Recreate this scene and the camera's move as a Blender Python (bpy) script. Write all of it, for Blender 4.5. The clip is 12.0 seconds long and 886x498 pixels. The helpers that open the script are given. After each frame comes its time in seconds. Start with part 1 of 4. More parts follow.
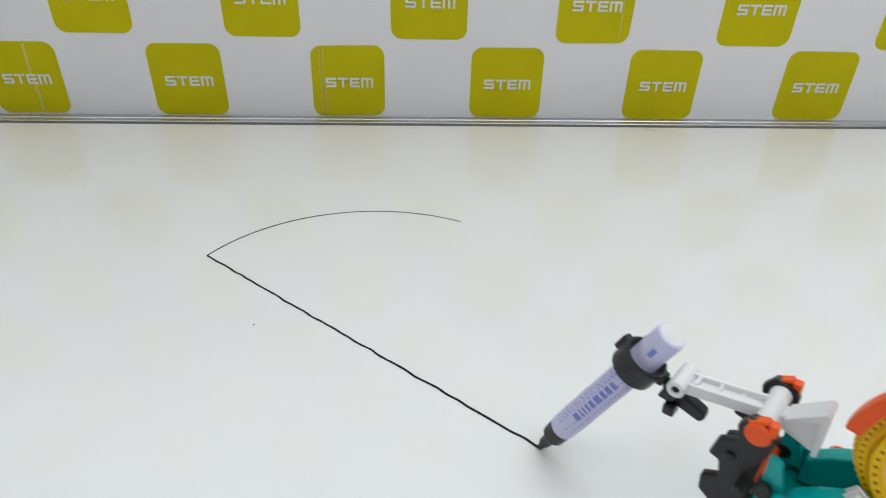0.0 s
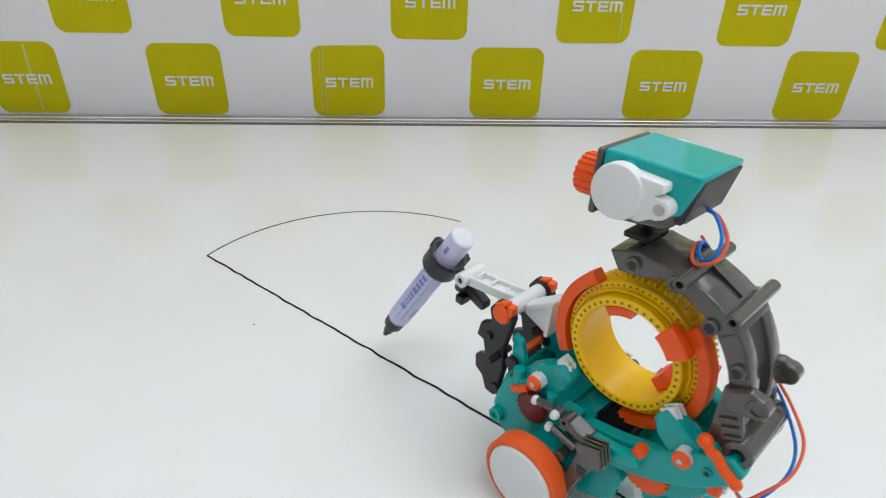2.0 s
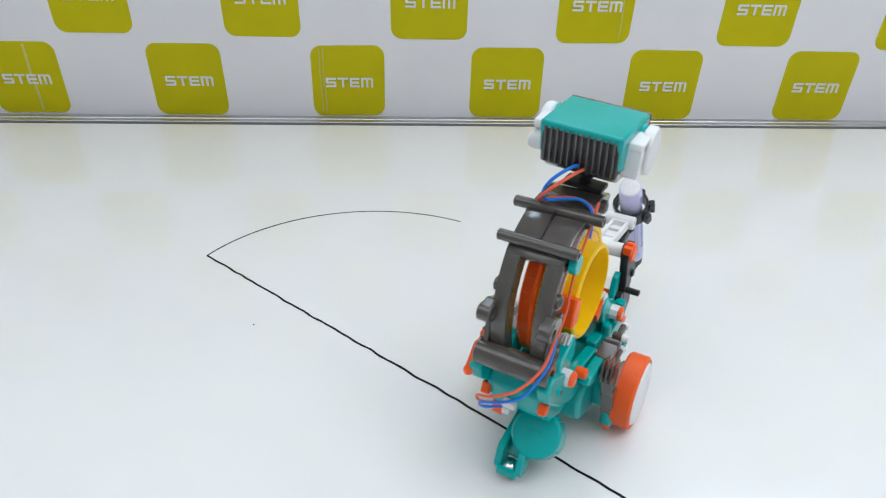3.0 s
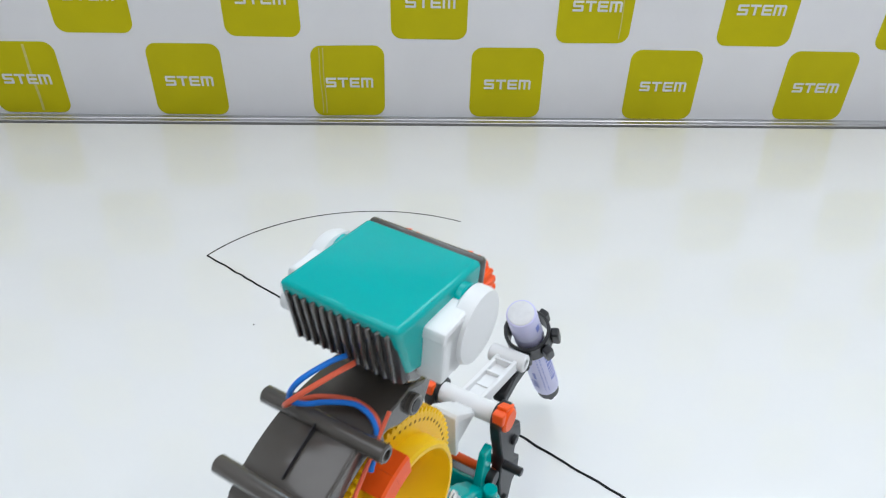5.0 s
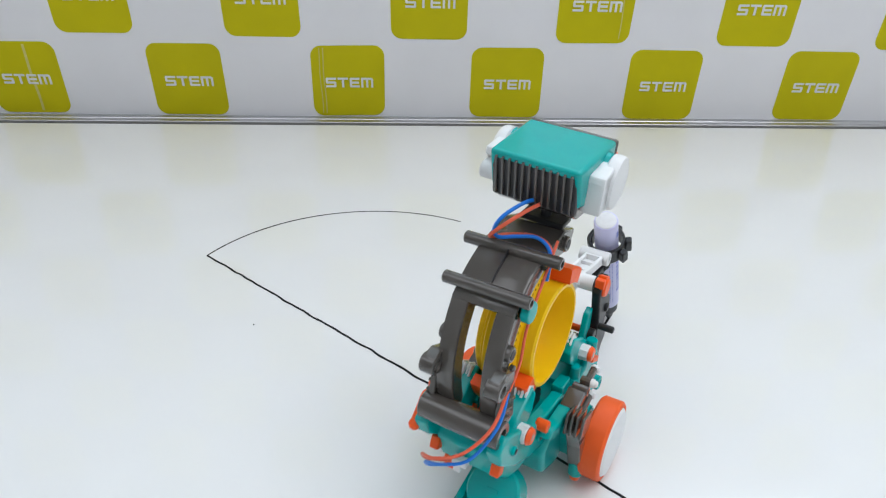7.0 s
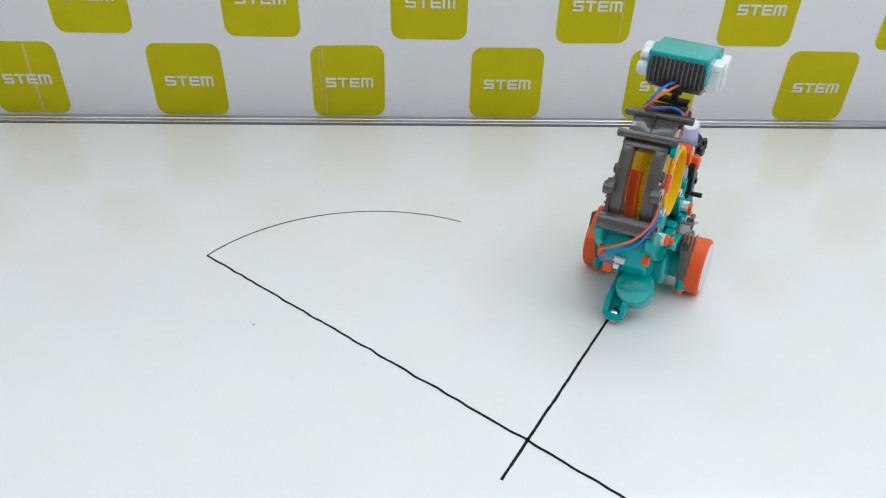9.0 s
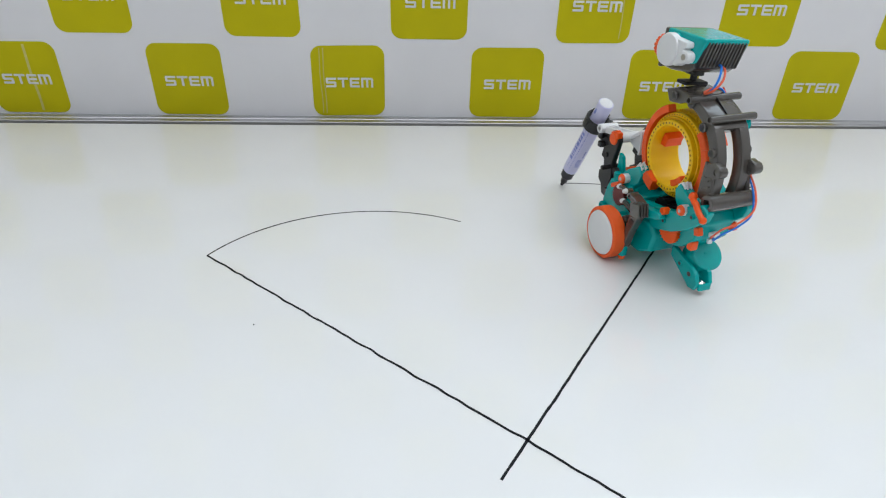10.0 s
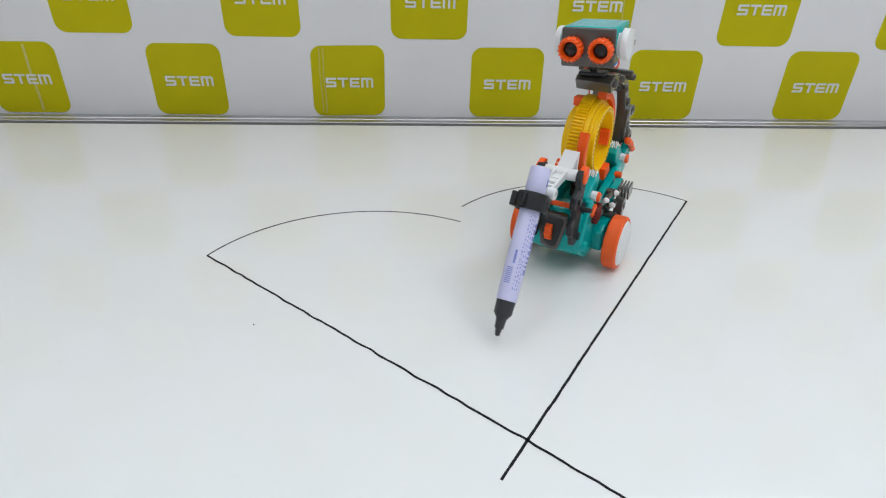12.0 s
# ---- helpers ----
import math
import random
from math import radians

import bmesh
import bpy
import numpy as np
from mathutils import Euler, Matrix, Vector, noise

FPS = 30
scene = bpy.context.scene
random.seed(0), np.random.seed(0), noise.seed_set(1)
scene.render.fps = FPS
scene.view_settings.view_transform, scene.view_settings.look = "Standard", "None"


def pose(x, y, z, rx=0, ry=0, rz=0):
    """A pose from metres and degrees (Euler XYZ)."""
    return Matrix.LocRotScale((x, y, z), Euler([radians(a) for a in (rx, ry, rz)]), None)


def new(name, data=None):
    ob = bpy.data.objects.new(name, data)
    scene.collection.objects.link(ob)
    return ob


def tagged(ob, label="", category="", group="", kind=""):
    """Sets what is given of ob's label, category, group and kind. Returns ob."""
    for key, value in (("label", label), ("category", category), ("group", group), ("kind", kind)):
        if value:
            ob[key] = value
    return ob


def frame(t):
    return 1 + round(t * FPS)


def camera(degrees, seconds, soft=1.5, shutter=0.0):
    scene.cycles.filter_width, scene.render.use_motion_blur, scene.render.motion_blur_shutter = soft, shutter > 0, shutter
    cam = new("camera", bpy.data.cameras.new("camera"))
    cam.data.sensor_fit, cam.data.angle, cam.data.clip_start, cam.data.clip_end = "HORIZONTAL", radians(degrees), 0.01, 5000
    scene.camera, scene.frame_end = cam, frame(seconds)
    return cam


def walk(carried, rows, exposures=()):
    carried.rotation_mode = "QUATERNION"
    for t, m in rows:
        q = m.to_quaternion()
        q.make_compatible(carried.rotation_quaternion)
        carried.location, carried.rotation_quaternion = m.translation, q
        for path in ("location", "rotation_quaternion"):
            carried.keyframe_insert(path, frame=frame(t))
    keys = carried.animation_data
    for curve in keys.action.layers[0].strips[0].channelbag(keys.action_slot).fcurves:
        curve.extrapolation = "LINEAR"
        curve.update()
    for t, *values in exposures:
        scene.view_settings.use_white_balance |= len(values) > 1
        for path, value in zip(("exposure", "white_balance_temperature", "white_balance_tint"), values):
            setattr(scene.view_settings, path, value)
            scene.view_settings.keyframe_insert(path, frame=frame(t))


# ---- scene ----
cam = camera(67.238, 12.0, soft=1.15, shutter=0.2)
VIEW = pose(0.1031, -0.9316, 0.3039, 60.848, -1.061, -1.488)
# the clip's camera opens up and turns cooler once the dark robot has come near
METER = [(0, -0.23, 6400, 10), (0.6, -0.30, 6400, 10), (1.0, -0.33, 6460, 10), (1.5, -0.30, 6560, 10), (2.0, -0.17, 6360, 10), (2.5, -0.10, 6160, 10), (3.2, -0.08, 6100, 10), (5.0, -0.08, 6100, 10),
         (6.0, -0.08, 6090, 10), (7.0, -0.12, 6100, 10), (9.0, -0.10, 6100, 10), (9.5, -0.12, 6110, 10), (10.5, -0.20, 6190, 10), (12.0, -0.21, 6230, 10)]
walk(cam, [(0, VIEW), (12.0, VIEW)], METER)

# ---- light: overcast sky through a window, ceiling panels ----
world = bpy.data.worlds.new("world")
scene.world = world
world.use_nodes = True
sky = world.node_tree.nodes.new("ShaderNodeTexSky")
sky.sky_type, sky.sun_disc, sky.sun_elevation, sky.sun_rotation = "NISHITA", False, radians(40), radians(20)
world.node_tree.links.new(sky.outputs[0], world.node_tree.nodes["Background"].inputs[0])
world.node_tree.nodes["Background"].inputs[1].default_value = 0.1


def area_lamp(name, m, sx, sy, watts, colour):
    data = bpy.data.lights.new(name, "AREA")
    data.shape, data.size, data.size_y, data.energy, data.color = "RECTANGLE", sx, sy, watts, colour
    ob = new(name, data)
    ob.matrix_basis = m
    return ob


COOL = (0.90, 0.95, 0.96)
area_lamp("window_light", pose(0.725, 2.16, 1.27, -90, 0, 0), 2.85, 1.75, 12, COOL)
WARM, CLEAR = (0.97, 0.955, 0.945), (0.68, 0.885, 1.0)
# unseen panels: three sized to balance brightness, the last placed for the head's glint
PANELS = [(-1.1, -1.3, 1.7, 1.4, 2.6, WARM), (1.1, -1.3, 1.7, 1.4, 17.5, WARM), (1.0, 0.65, 2.2, 1.5, 19.0, CLEAR), (-0.40, 1.03, 0.40, 0.32, 4.0, CLEAR)]
for px_, py_, sx_, sy_, watts_, tone_ in PANELS:
    area_lamp("panel_light", pose(px_, py_, 2.345), sx_, sy_, watts_, tone_)


# ---- materials ----
def material(name, colour, rough=0.4, metal=0.0, vary=0.08, scale=60.0, bump=0.05, bump_scale=400.0, coat=0.0, ior=1.45, stain=6.0):
    m = bpy.data.materials.new(name)
    m.use_nodes = True
    nt = m.node_tree
    b = nt.nodes["Principled BSDF"]
    tc = nt.nodes.new("ShaderNodeTexCoord")
    n1 = nt.nodes.new("ShaderNodeTexNoise")
    n1.inputs["Scale"].default_value, n1.inputs["Detail"].default_value = scale, 4
    n2 = nt.nodes.new("ShaderNodeTexNoise")
    n2.inputs["Scale"].default_value, n2.inputs["Detail"].default_value = stain, 2
    add = nt.nodes.new("ShaderNodeMath")
    add.operation = "ADD"
    mr = nt.nodes.new("ShaderNodeMapRange")
    mr.inputs[1].default_value, mr.inputs[2].default_value = 0.6, 1.4
    mr.inputs[3].default_value, mr.inputs[4].default_value = 1 - vary, 1 + vary
    mul = nt.nodes.new("ShaderNodeVectorMath")
    mul.operation = "SCALE"
    mul.inputs[0].default_value = colour
    for n in (n1, n2):
        nt.links.new(tc.outputs["Object"], n.inputs["Vector"])
    nt.links.new(n1.outputs[0], add.inputs[0])
    nt.links.new(n2.outputs[0], add.inputs[1])
    nt.links.new(add.outputs[0], mr.inputs[0])
    nt.links.new(mr.outputs[0], mul.inputs["Scale"])
    nt.links.new(mul.outputs[0], b.inputs["Base Color"])
    mr2 = nt.nodes.new("ShaderNodeMapRange")
    mr2.inputs[1].default_value, mr2.inputs[2].default_value = 0.3, 0.7
    mr2.inputs[3].default_value, mr2.inputs[4].default_value = rough * 0.85, rough * 1.15
    nt.links.new(n2.outputs[0], mr2.inputs[0])
    nt.links.new(mr2.outputs[0], b.inputs["Roughness"])
    b.inputs["Metallic"].default_value, b.inputs["IOR"].default_value = metal, ior
    b.inputs["Coat Weight"].default_value, b.inputs["Coat Roughness"].default_value = coat, 0.12
    if bump:
        n3 = nt.nodes.new("ShaderNodeTexNoise")
        n3.inputs["Scale"].default_value, n3.inputs["Detail"].default_value = bump_scale, 3
        nt.links.new(tc.outputs["Object"], n3.inputs["Vector"])
        bp = nt.nodes.new("ShaderNodeBump")
        bp.inputs["Strength"].default_value, bp.inputs["Distance"].default_value = bump, 0.001
        nt.links.new(n3.outputs[0], bp.inputs["Height"])
        nt.links.new(bp.outputs[0], b.inputs["Normal"])
    return m


TEAL = material("teal_plastic", (0.004, 0.40, 0.385), 0.09, vary=0.05, ior=1.42)
ORANGE = material("orange_plastic", (0.95, 0.105, 0.004), 0.38, vary=0.05)
RUBBER = material("orange_rubber", (0.88, 0.115, 0.012), 0.55, vary=0.06, bump=0.1)
YELLOW = material("yellow_plastic", (0.96, 0.59, 0.001), 0.3, vary=0.05, ior=1.38)
WHITE = material("white_plastic", (0.8, 0.8, 0.8), 0.38, vary=0.02)
SPINE = material("grey_plastic", (0.078, 0.069, 0.060), 0.2, vary=0.10, bump=0.03, coat=0.7)
BLACK = material("black_plastic", (0.016, 0.016, 0.018), 0.38, vary=0.15)
DARKRED = material("dark_red_plastic", (0.16, 0.012, 0.01), 0.4)
STEEL = material("polished_steel", (0.75, 0.74, 0.72), 0.12, metal=1.0, vary=0.03, bump=0)
SCREW = material("screw_steel", (0.5, 0.48, 0.46), 0.3, metal=1.0, vary=0.1, bump=0)
BLUE_WIRE = material("blue_wire", (0.015, 0.2, 0.75), 0.45)
RED_WIRE = material("red_wire", (0.8, 0.13, 0.06), 0.45)
BARREL = material("marker_barrel", (0.63, 0.62, 0.86), 0.33, vary=0.03)
ENDCAP = material("marker_end", (0.75, 0.75, 0.76), 0.4, vary=0.08, scale=300)
PRINT = material("blue_print", (0.20, 0.24, 0.62), 0.4)
FELT = material("dark_nib", (0.035, 0.035, 0.04), 0.5)
INK = material("black_ink", (0.010, 0.010, 0.012), 0.6, vary=0.3, scale=500, ior=1.25)
BOARD = material("whiteboard_enamel", (0.81, 0.807, 0.798), 0.05, ior=1.6, vary=0.02, scale=9, bump=0.015, bump_scale=7, stain=2.0)
PAPER = material("banner_vinyl", (0.79, 0.78, 0.795), 0.6, vary=0.03, scale=14, bump=0.05, bump_scale=9, stain=3.0)
LIME = material("lime_print", (0.54, 0.48, 0.001), 0.65, ior=1.25, vary=0.06, scale=25, bump=0.04, bump_scale=12)
LETTER = material("white_print", (0.72, 0.72, 0.7), 0.5, vary=0.03)
CREASE = material("worn_crease", (0.55, 0.5, 0.14), 0.6, vary=0.2, scale=120)
ALU = material("brushed_aluminium", (0.5, 0.5, 0.51), 0.36, metal=0.85, vary=0.05, scale=30)
SHADOWGAP = material("shadow_joint", (0.24, 0.235, 0.23), 0.7)
WALLPAINT = material("wall_paint", (0.68, 0.68, 0.67), 0.75, vary=0.04, scale=5, bump=0.06, bump_scale=80, stain=1.0)
CEIL = material("ceiling_paint", (0.78, 0.78, 0.77), 0.8, vary=0.03, scale=5, bump=0.05, bump_scale=60, stain=1.0)
CARPET = material("grey_floor", (0.3, 0.29, 0.28), 0.8, vary=0.15, scale=40, bump=0.3, bump_scale=300, stain=2.0)
FRAME_M = material("window_frame_paint", (0.75, 0.75, 0.74), 0.45, vary=0.03)


def glow(name, colour, strength):
    m = bpy.data.materials.new(name)
    m.use_nodes = True
    b = m.node_tree.nodes["Principled BSDF"]
    b.inputs["Base Color"].default_value = (0.8, 0.8, 0.8, 1)
    b.inputs["Emission Color"].default_value, b.inputs["Emission Strength"].default_value = (*colour, 1), strength
    return m


DIFFUSER = glow("panel_diffuser", (0.97, 0.98, 1.0), 1.4)
GLASS = bpy.data.materials.new("clear_glass")
GLASS.use_nodes = True
GLASS.node_tree.nodes["Principled BSDF"].inputs["Transmission Weight"].default_value = 1.0
GLASS.node_tree.nodes["Principled BSDF"].inputs["Roughness"].default_value = 0.02
LENS = material("dark_lens", (0.02, 0.018, 0.018), 0.15, vary=0.2, bump=0)


# ---- mesh helpers ----
def mesh_of(name, bm, mat, smooth=True):
    bmesh.ops.recalc_face_normals(bm, faces=bm.faces)
    me = bpy.data.meshes.new(name)
    bm.to_mesh(me)
    bm.free()
    me.materials.append(mat)
    soft = np.zeros(len(me.polygons), dtype=bool)
    if smooth:
        me.polygons.foreach_get("use_smooth", soft)
        me.set_sharp_from_angle(angle=radians(32))
    me.polygons.foreach_set("use_smooth", soft)
    return me


def part(name, bm, mat, parent, label="", m=None):
    ob = new(name, mesh_of(name, bm, mat))
    ob.parent = parent
    if m is not None:
        ob.matrix_basis = m
    if label:
        tagged(ob, label=label)
    return ob


def thing(name, bm, mat, label, category, kind="", group="", m=None):
    ob = new(name, mesh_of(name, bm, mat))
    if m is not None:
        ob.matrix_basis = m
    return tagged(ob, label, category, group, kind)


def rounded(bm):
    """Marks every face for smooth shading."""
    for face in bm.faces:
        face.smooth = True
    return bm


def join(*bms):
    out = bmesh.new()
    for b in bms:
        me = bpy.data.meshes.new("tmp")
        b.to_mesh(me)
        b.free()
        out.from_mesh(me)
        bpy.data.meshes.remove(me)
    return out


def box(cx, cy, cz, sx, sy, sz, bevel=0.0006, m=None, seg=2):
    bm = bmesh.new()
    bmesh.ops.create_cube(bm, size=1.0, matrix=Matrix.Diagonal((sx, sy, sz, 1)))
    if bevel:
        cut = bmesh.ops.bevel(bm, geom=bm.edges[:], offset=min(bevel, 0.45 * min(sx, sy, sz)), segments=seg, affect="EDGES", profile=0.5)
        for face in cut["faces"]:
            face.smooth = True
    t = Matrix.Translation((cx, cy, cz))
    bmesh.ops.transform(bm, matrix=t @ m if m is not None else t, verts=bm.verts)
    return bm


def prism(pts, y0, y1, bevel=0.0008, seg=2):
    """A plate with the outline pts in x and z, from y0 to y1."""
    bm = bmesh.new()
    a = [bm.verts.new((x, y0, z)) for x, z in pts]
    b = [bm.verts.new((x, y1, z)) for x, z in pts]
    bm.faces.new(a)
    bm.faces.new(b[::-1])
    n = len(pts)
    for i in range(n):
        bm.faces.new((a[i], b[i], b[(i + 1) % n], a[(i + 1) % n])).smooth = n > 14
    bmesh.ops.recalc_face_normals(bm, faces=bm.faces)
    if bevel:
        cut = bmesh.ops.bevel(bm, geom=bm.edges[:], offset=bevel, segments=seg, affect="EDGES", profile=0.5, clamp_overlap=True)
        for face in cut["faces"]:
            face.smooth = True
    return bm


def lathe(profile, m=None, n=32, closed=False, a0=0.0, a1=360.0):
    """Turns a profile of (radius, height) round the z axis; closed joins its ends; a part turn gets end faces."""
    bm = bmesh.new()
    full = a1 - a0 >= 359.9
    steps = n if full else n + 1
    rings = []
    for i in range(steps):
        a = radians(a0 + (a1 - a0) * i / n)
        rings.append([bm.verts.new((r * math.cos(a), r * math.sin(a), h)) for r, h in profile])
    k = len(profile)
    for i in range(n):
        p, q = rings[i], rings[(i + 1) % steps]
        for j in range(k if closed else k - 1):
            bm.faces.new((p[j], q[j], q[(j + 1) % k], p[(j + 1) % k]))
    if not full and closed:
        bm.faces.new(rings[0])
        bm.faces.new(rings[-1][::-1])
    bmesh.ops.remove_doubles(bm, verts=bm.verts, dist=1e-6)
    if m is not None:
        bmesh.ops.transform(bm, matrix=m, verts=bm.verts)
    return rounded(bm)


def rod(p, q, r, r2=None, n=16, bevel=0.0005, hole=0.0):
    """A solid or hollow-ended rod from p to q."""
    p, q = Vector(p), Vector(q)
    d = q - p
    h = d.length
    r2 = r if r2 is None else r2
    b = min(bevel, r * 0.4, h * 0.3)
    if hole:
        prof = [(0, 0.004), (hole, 0.004), (hole, 0), (r - b, 0), (r, b), (r2, h - b), (r2 - b, h), (hole, h), (hole, h - 0.004), (0, h - 0.004)]
    else:
        prof = [(0, 0), (r - b, 0), (r, b), (r2, h - b), (r2 - b, h), (0, h)]
    m = Matrix.Translation(p) @ d.to_track_quat("Z", "Y").to_matrix().to_4x4()
    return lathe(prof, m, n)


def ball(c, r, n=16):
    bm = bmesh.new()
    bmesh.ops.create_uvsphere(bm, u_segments=n, v_segments=n // 2 + 2, radius=r, matrix=Matrix.Translation(c))
    return rounded(bm)


def sweep(pts, r, n=8, steps=10):
    """A round wire along a smooth line through pts."""
    P = [Vector(p) for p in pts]
    line = []
    for i in range(len(P) - 1):
        a, b, c, d = P[max(i - 1, 0)], P[i], P[i + 1], P[min(i + 2, len(P) - 1)]
        for k in range(steps):
            t = k / steps
            line.append(0.5 * (2 * b + (c - a) * t + (2 * a - 5 * b + 4 * c - d) * t * t + (3 * b - a - 3 * c + d) * t ** 3))
    line.append(P[-1])
    bm = bmesh.new()
    rings = []
    for i, p in enumerate(line):
        d = (line[min(i + 1, len(line) - 1)] - line[max(i - 1, 0)]).normalized()
        side = d.cross(Vector((0.3, 0.2, 1))).normalized()
        up = side.cross(d)
        rings.append([bm.verts.new(p + r * (math.cos(6.2832 * k / n) * side + math.sin(6.2832 * k / n) * up)) for k in range(n)])
    for a, b in zip(rings, rings[1:]):
        for k in range(n):
            bm.faces.new((a[k], a[(k + 1) % n], b[(k + 1) % n], b[k]))
    bm.faces.new(rings[0][::-1])
    bm.faces.new(rings[-1])
    return rounded(bm)


def cog(r, dr, half, teeth, m):
    """A toothed wheel in one piece, about its z axis."""
    bm = lathe([(0, -half), (r * 0.8, -half), (r, -half), (r, half), (r * 0.8, half), (0, half)], None, teeth * 4)
    for v in bm.verts:
        d = math.hypot(v.co.x, v.co.y)
        if abs(d - r) < 1e-5 and round(math.degrees(math.atan2(v.co.y, v.co.x)) / 360 * teeth * 4) % 4 < 2:
            v.co.x, v.co.y = v.co.x * (1 + dr / r), v.co.y * (1 + dr / r)
    bmesh.ops.transform(bm, matrix=m, verts=bm.verts)
    return bm


def along_y(x, y, z):
    """Puts the z axis of a lathe on the y axis, at a place."""
    return pose(x, y, z, -90, 0, 0)


# ---- the place: floor, room, window, ceiling ----
def slab(name, cx, cy, cz, sx, sy, sz, mat, label, category):
    return thing(name, box(cx, cy, cz, sx, sy, sz, 0), mat, label, category, "structure")


slab("floor", 0, 0, -0.05, 5.2, 5.2, 0.06, CARPET, "plain grey floor under the whiteboard", "floor")
slab("wall_south", 0, -2.3, 1.2, 5.0, 0.12, 2.44, WALLPAINT, "plain painted room wall", "wall")
slab("wall_east", 2.44, 0, 1.2, 0.12, 4.48, 2.44, WALLPAINT, "plain painted room wall", "wall")
slab("wall_west", -2.44, 0, 1.2, 0.12, 4.48, 2.44, WALLPAINT, "plain painted room wall", "wall")
north = join(box(0, 2.3, 0.165, 5.0, 0.12, 0.37, 0), box(0, 2.3, 2.31, 5.0, 0.12, 0.22, 0),
             box(-1.625, 2.3, 1.275, 1.75, 0.12, 1.85, 0), box(2.35, 2.3, 1.275, 0.3, 0.12, 1.85, 0))
thing("wall_north", north, WALLPAINT, "painted room wall with a wide window", "wall", "structure")
slab("ceiling", 0, 0, 2.46, 5.2, 5.2, 0.08, CEIL, "plain white ceiling", "ceiling")
win = new("window_1")
tagged(win, "wide white framed window with clear panes", "window", kind="structure")
win.matrix_basis = pose(0.725, 2.3, 1.275)
for x_, z_, sx_, sz_ in ((0, 0.9, 2.95, 0.05), (0, -0.9, 2.95, 0.05), (-1.45, 0, 0.05, 1.75), (1.45, 0, 0.05, 1.75), (0, 0, 0.05, 1.75)):
    part("window_frame", box(x_, 0, z_, sx_, 0.06, sz_, 0.004), FRAME_M, win)
for x_ in (-0.725, 0.725):
    pane = part("pane", box(x_, 0.01, 0, 1.39, 0.006, 1.75, 0), GLASS, win)
    pane.visible_shadow = False
for px_, py_, sx_, sy_, watts_, tone_ in PANELS:
    lightbox = new("ceiling_light")
    tagged(lightbox, "flat white ceiling light panel, switched on", "ceiling light", "ceiling lights")
    lightbox.matrix_basis = pose(px_, py_, 2.4)
    for dx_, dy_, lx_, ly_ in ((0, sy_ / 2 + 0.03, sx_ + 0.1, 0.03), (0, -sy_ / 2 - 0.03, sx_ + 0.1, 0.03), (sx_ / 2 + 0.03, 0, 0.03, sy_ + 0.02), (-sx_ / 2 - 0.03, 0, 0.03, sy_ + 0.02)):
        part("frame", box(dx_, dy_, 0, lx_, ly_, 0.05, 0.003), FRAME_M, lightbox)
    part("diffuser", box(0, 0, 0, sx_ + 0.02, sy_ + 0.02, 0.02, 0), DIFFUSER, lightbox)

# ---- whiteboard with its aluminium edge ----
TURN = pose(0.1, -0.0265, 0, 0, 0, 0.4) @ pose(-0.1, 0.0248, 0)
board = new("whiteboard")
tagged(board, "large glossy white dry-erase board lying flat", "whiteboard")
part("surface", box(0.1, -0.6085, -0.01, 2.6, 1.15, 0.02, 0.0008), BOARD, board, "", pose(0.1, 0, 0, 0, 0, 0.4) @ pose(-0.1, 0, 0))
edge = prism([(-0.0245, -0.02), (-0.0245, 0.0008), (-0.0235, 0.0018), (-0.0135, 0.0020), (-0.0125, 0.0010), (-0.0110, 0.0010), (-0.0100, 0.0022), (-0.0010, 0.0026), (0.0000, 0.0016), (0.0000, -0.02)], -1.2, 1.4, 0)
bmesh.ops.transform(edge, matrix=pose(0, 0, 0, 0, 0, 90), verts=edge.verts)
bmesh.ops.transform(edge, matrix=Matrix.Diagonal((-1, 1, 1, 1)), verts=edge.verts)
part("edge_trim", edge, ALU, board, "aluminium edge strip with a groove", TURN)
# dark coloured strip gives the shadow gap between board and trim
part("joint", box(0.1, -0.0248, -0.009, 2.6, 0.0011, 0.0204, 0), SHADOWGAP, board, "", TURN)

# ---- banner with printed squares ----
LEAN = 5.484
BANNER = pose(0, 0.0015, 0.0012, LEAN, 0, 0)


def sheet(x, z):
    """How far the vinyl bulges at a place."""
    return 0.0009 * math.sin(x * 9 + 0.6) * math.sin(z * 14 + 1) + 0.0006 * math.sin(x * 23 + z * 8)


banner = new("banner")
tagged(banner, "white vinyl banner printed with lime squares, standing behind the board", "banner")
banner.matrix_basis = BANNER
bm = bmesh.new()
# height out of view is added to keep lamp reflections off the board
NX, NZ, BH = 130, 40, 0.72
grid = [[[bm.verts.new((-1.1 + 2.4 * i / NX, sheet(-1.1 + 2.4 * i / NX, BH * j / NZ) + d, BH * j / NZ)) for j in range(NZ + 1)] for i in range(NX + 1)] for d in (0, 0.0012)]
for g in grid:
    for i in range(NX):
        for j in range(NZ):
            bm.faces.new((g[i][j], g[i + 1][j], g[i + 1][j + 1], g[i][j + 1]))
for i in range(NX):
    for j in (0, NZ):
        bm.faces.new((grid[0][i][j], grid[0][i + 1][j], grid[1][i + 1][j], grid[1][i][j]))
for j in range(NZ):
    for i in (0, NX):
        bm.faces.new((grid[0][i][j], grid[0][i][j + 1], grid[1][i][j + 1], grid[1][i][j]))
part("vinyl", rounded(bm), PAPER, banner)
for s_ in (-1.05, 1.25):
    part("stand", join(box(s_, 0.012, BH / 2 - 0.006, 0.02, 0.012, BH, 0.002), box(s_, 0.05, 0.004, 0.02, 0.1, 0.008, 0.002)), ALU, banner)


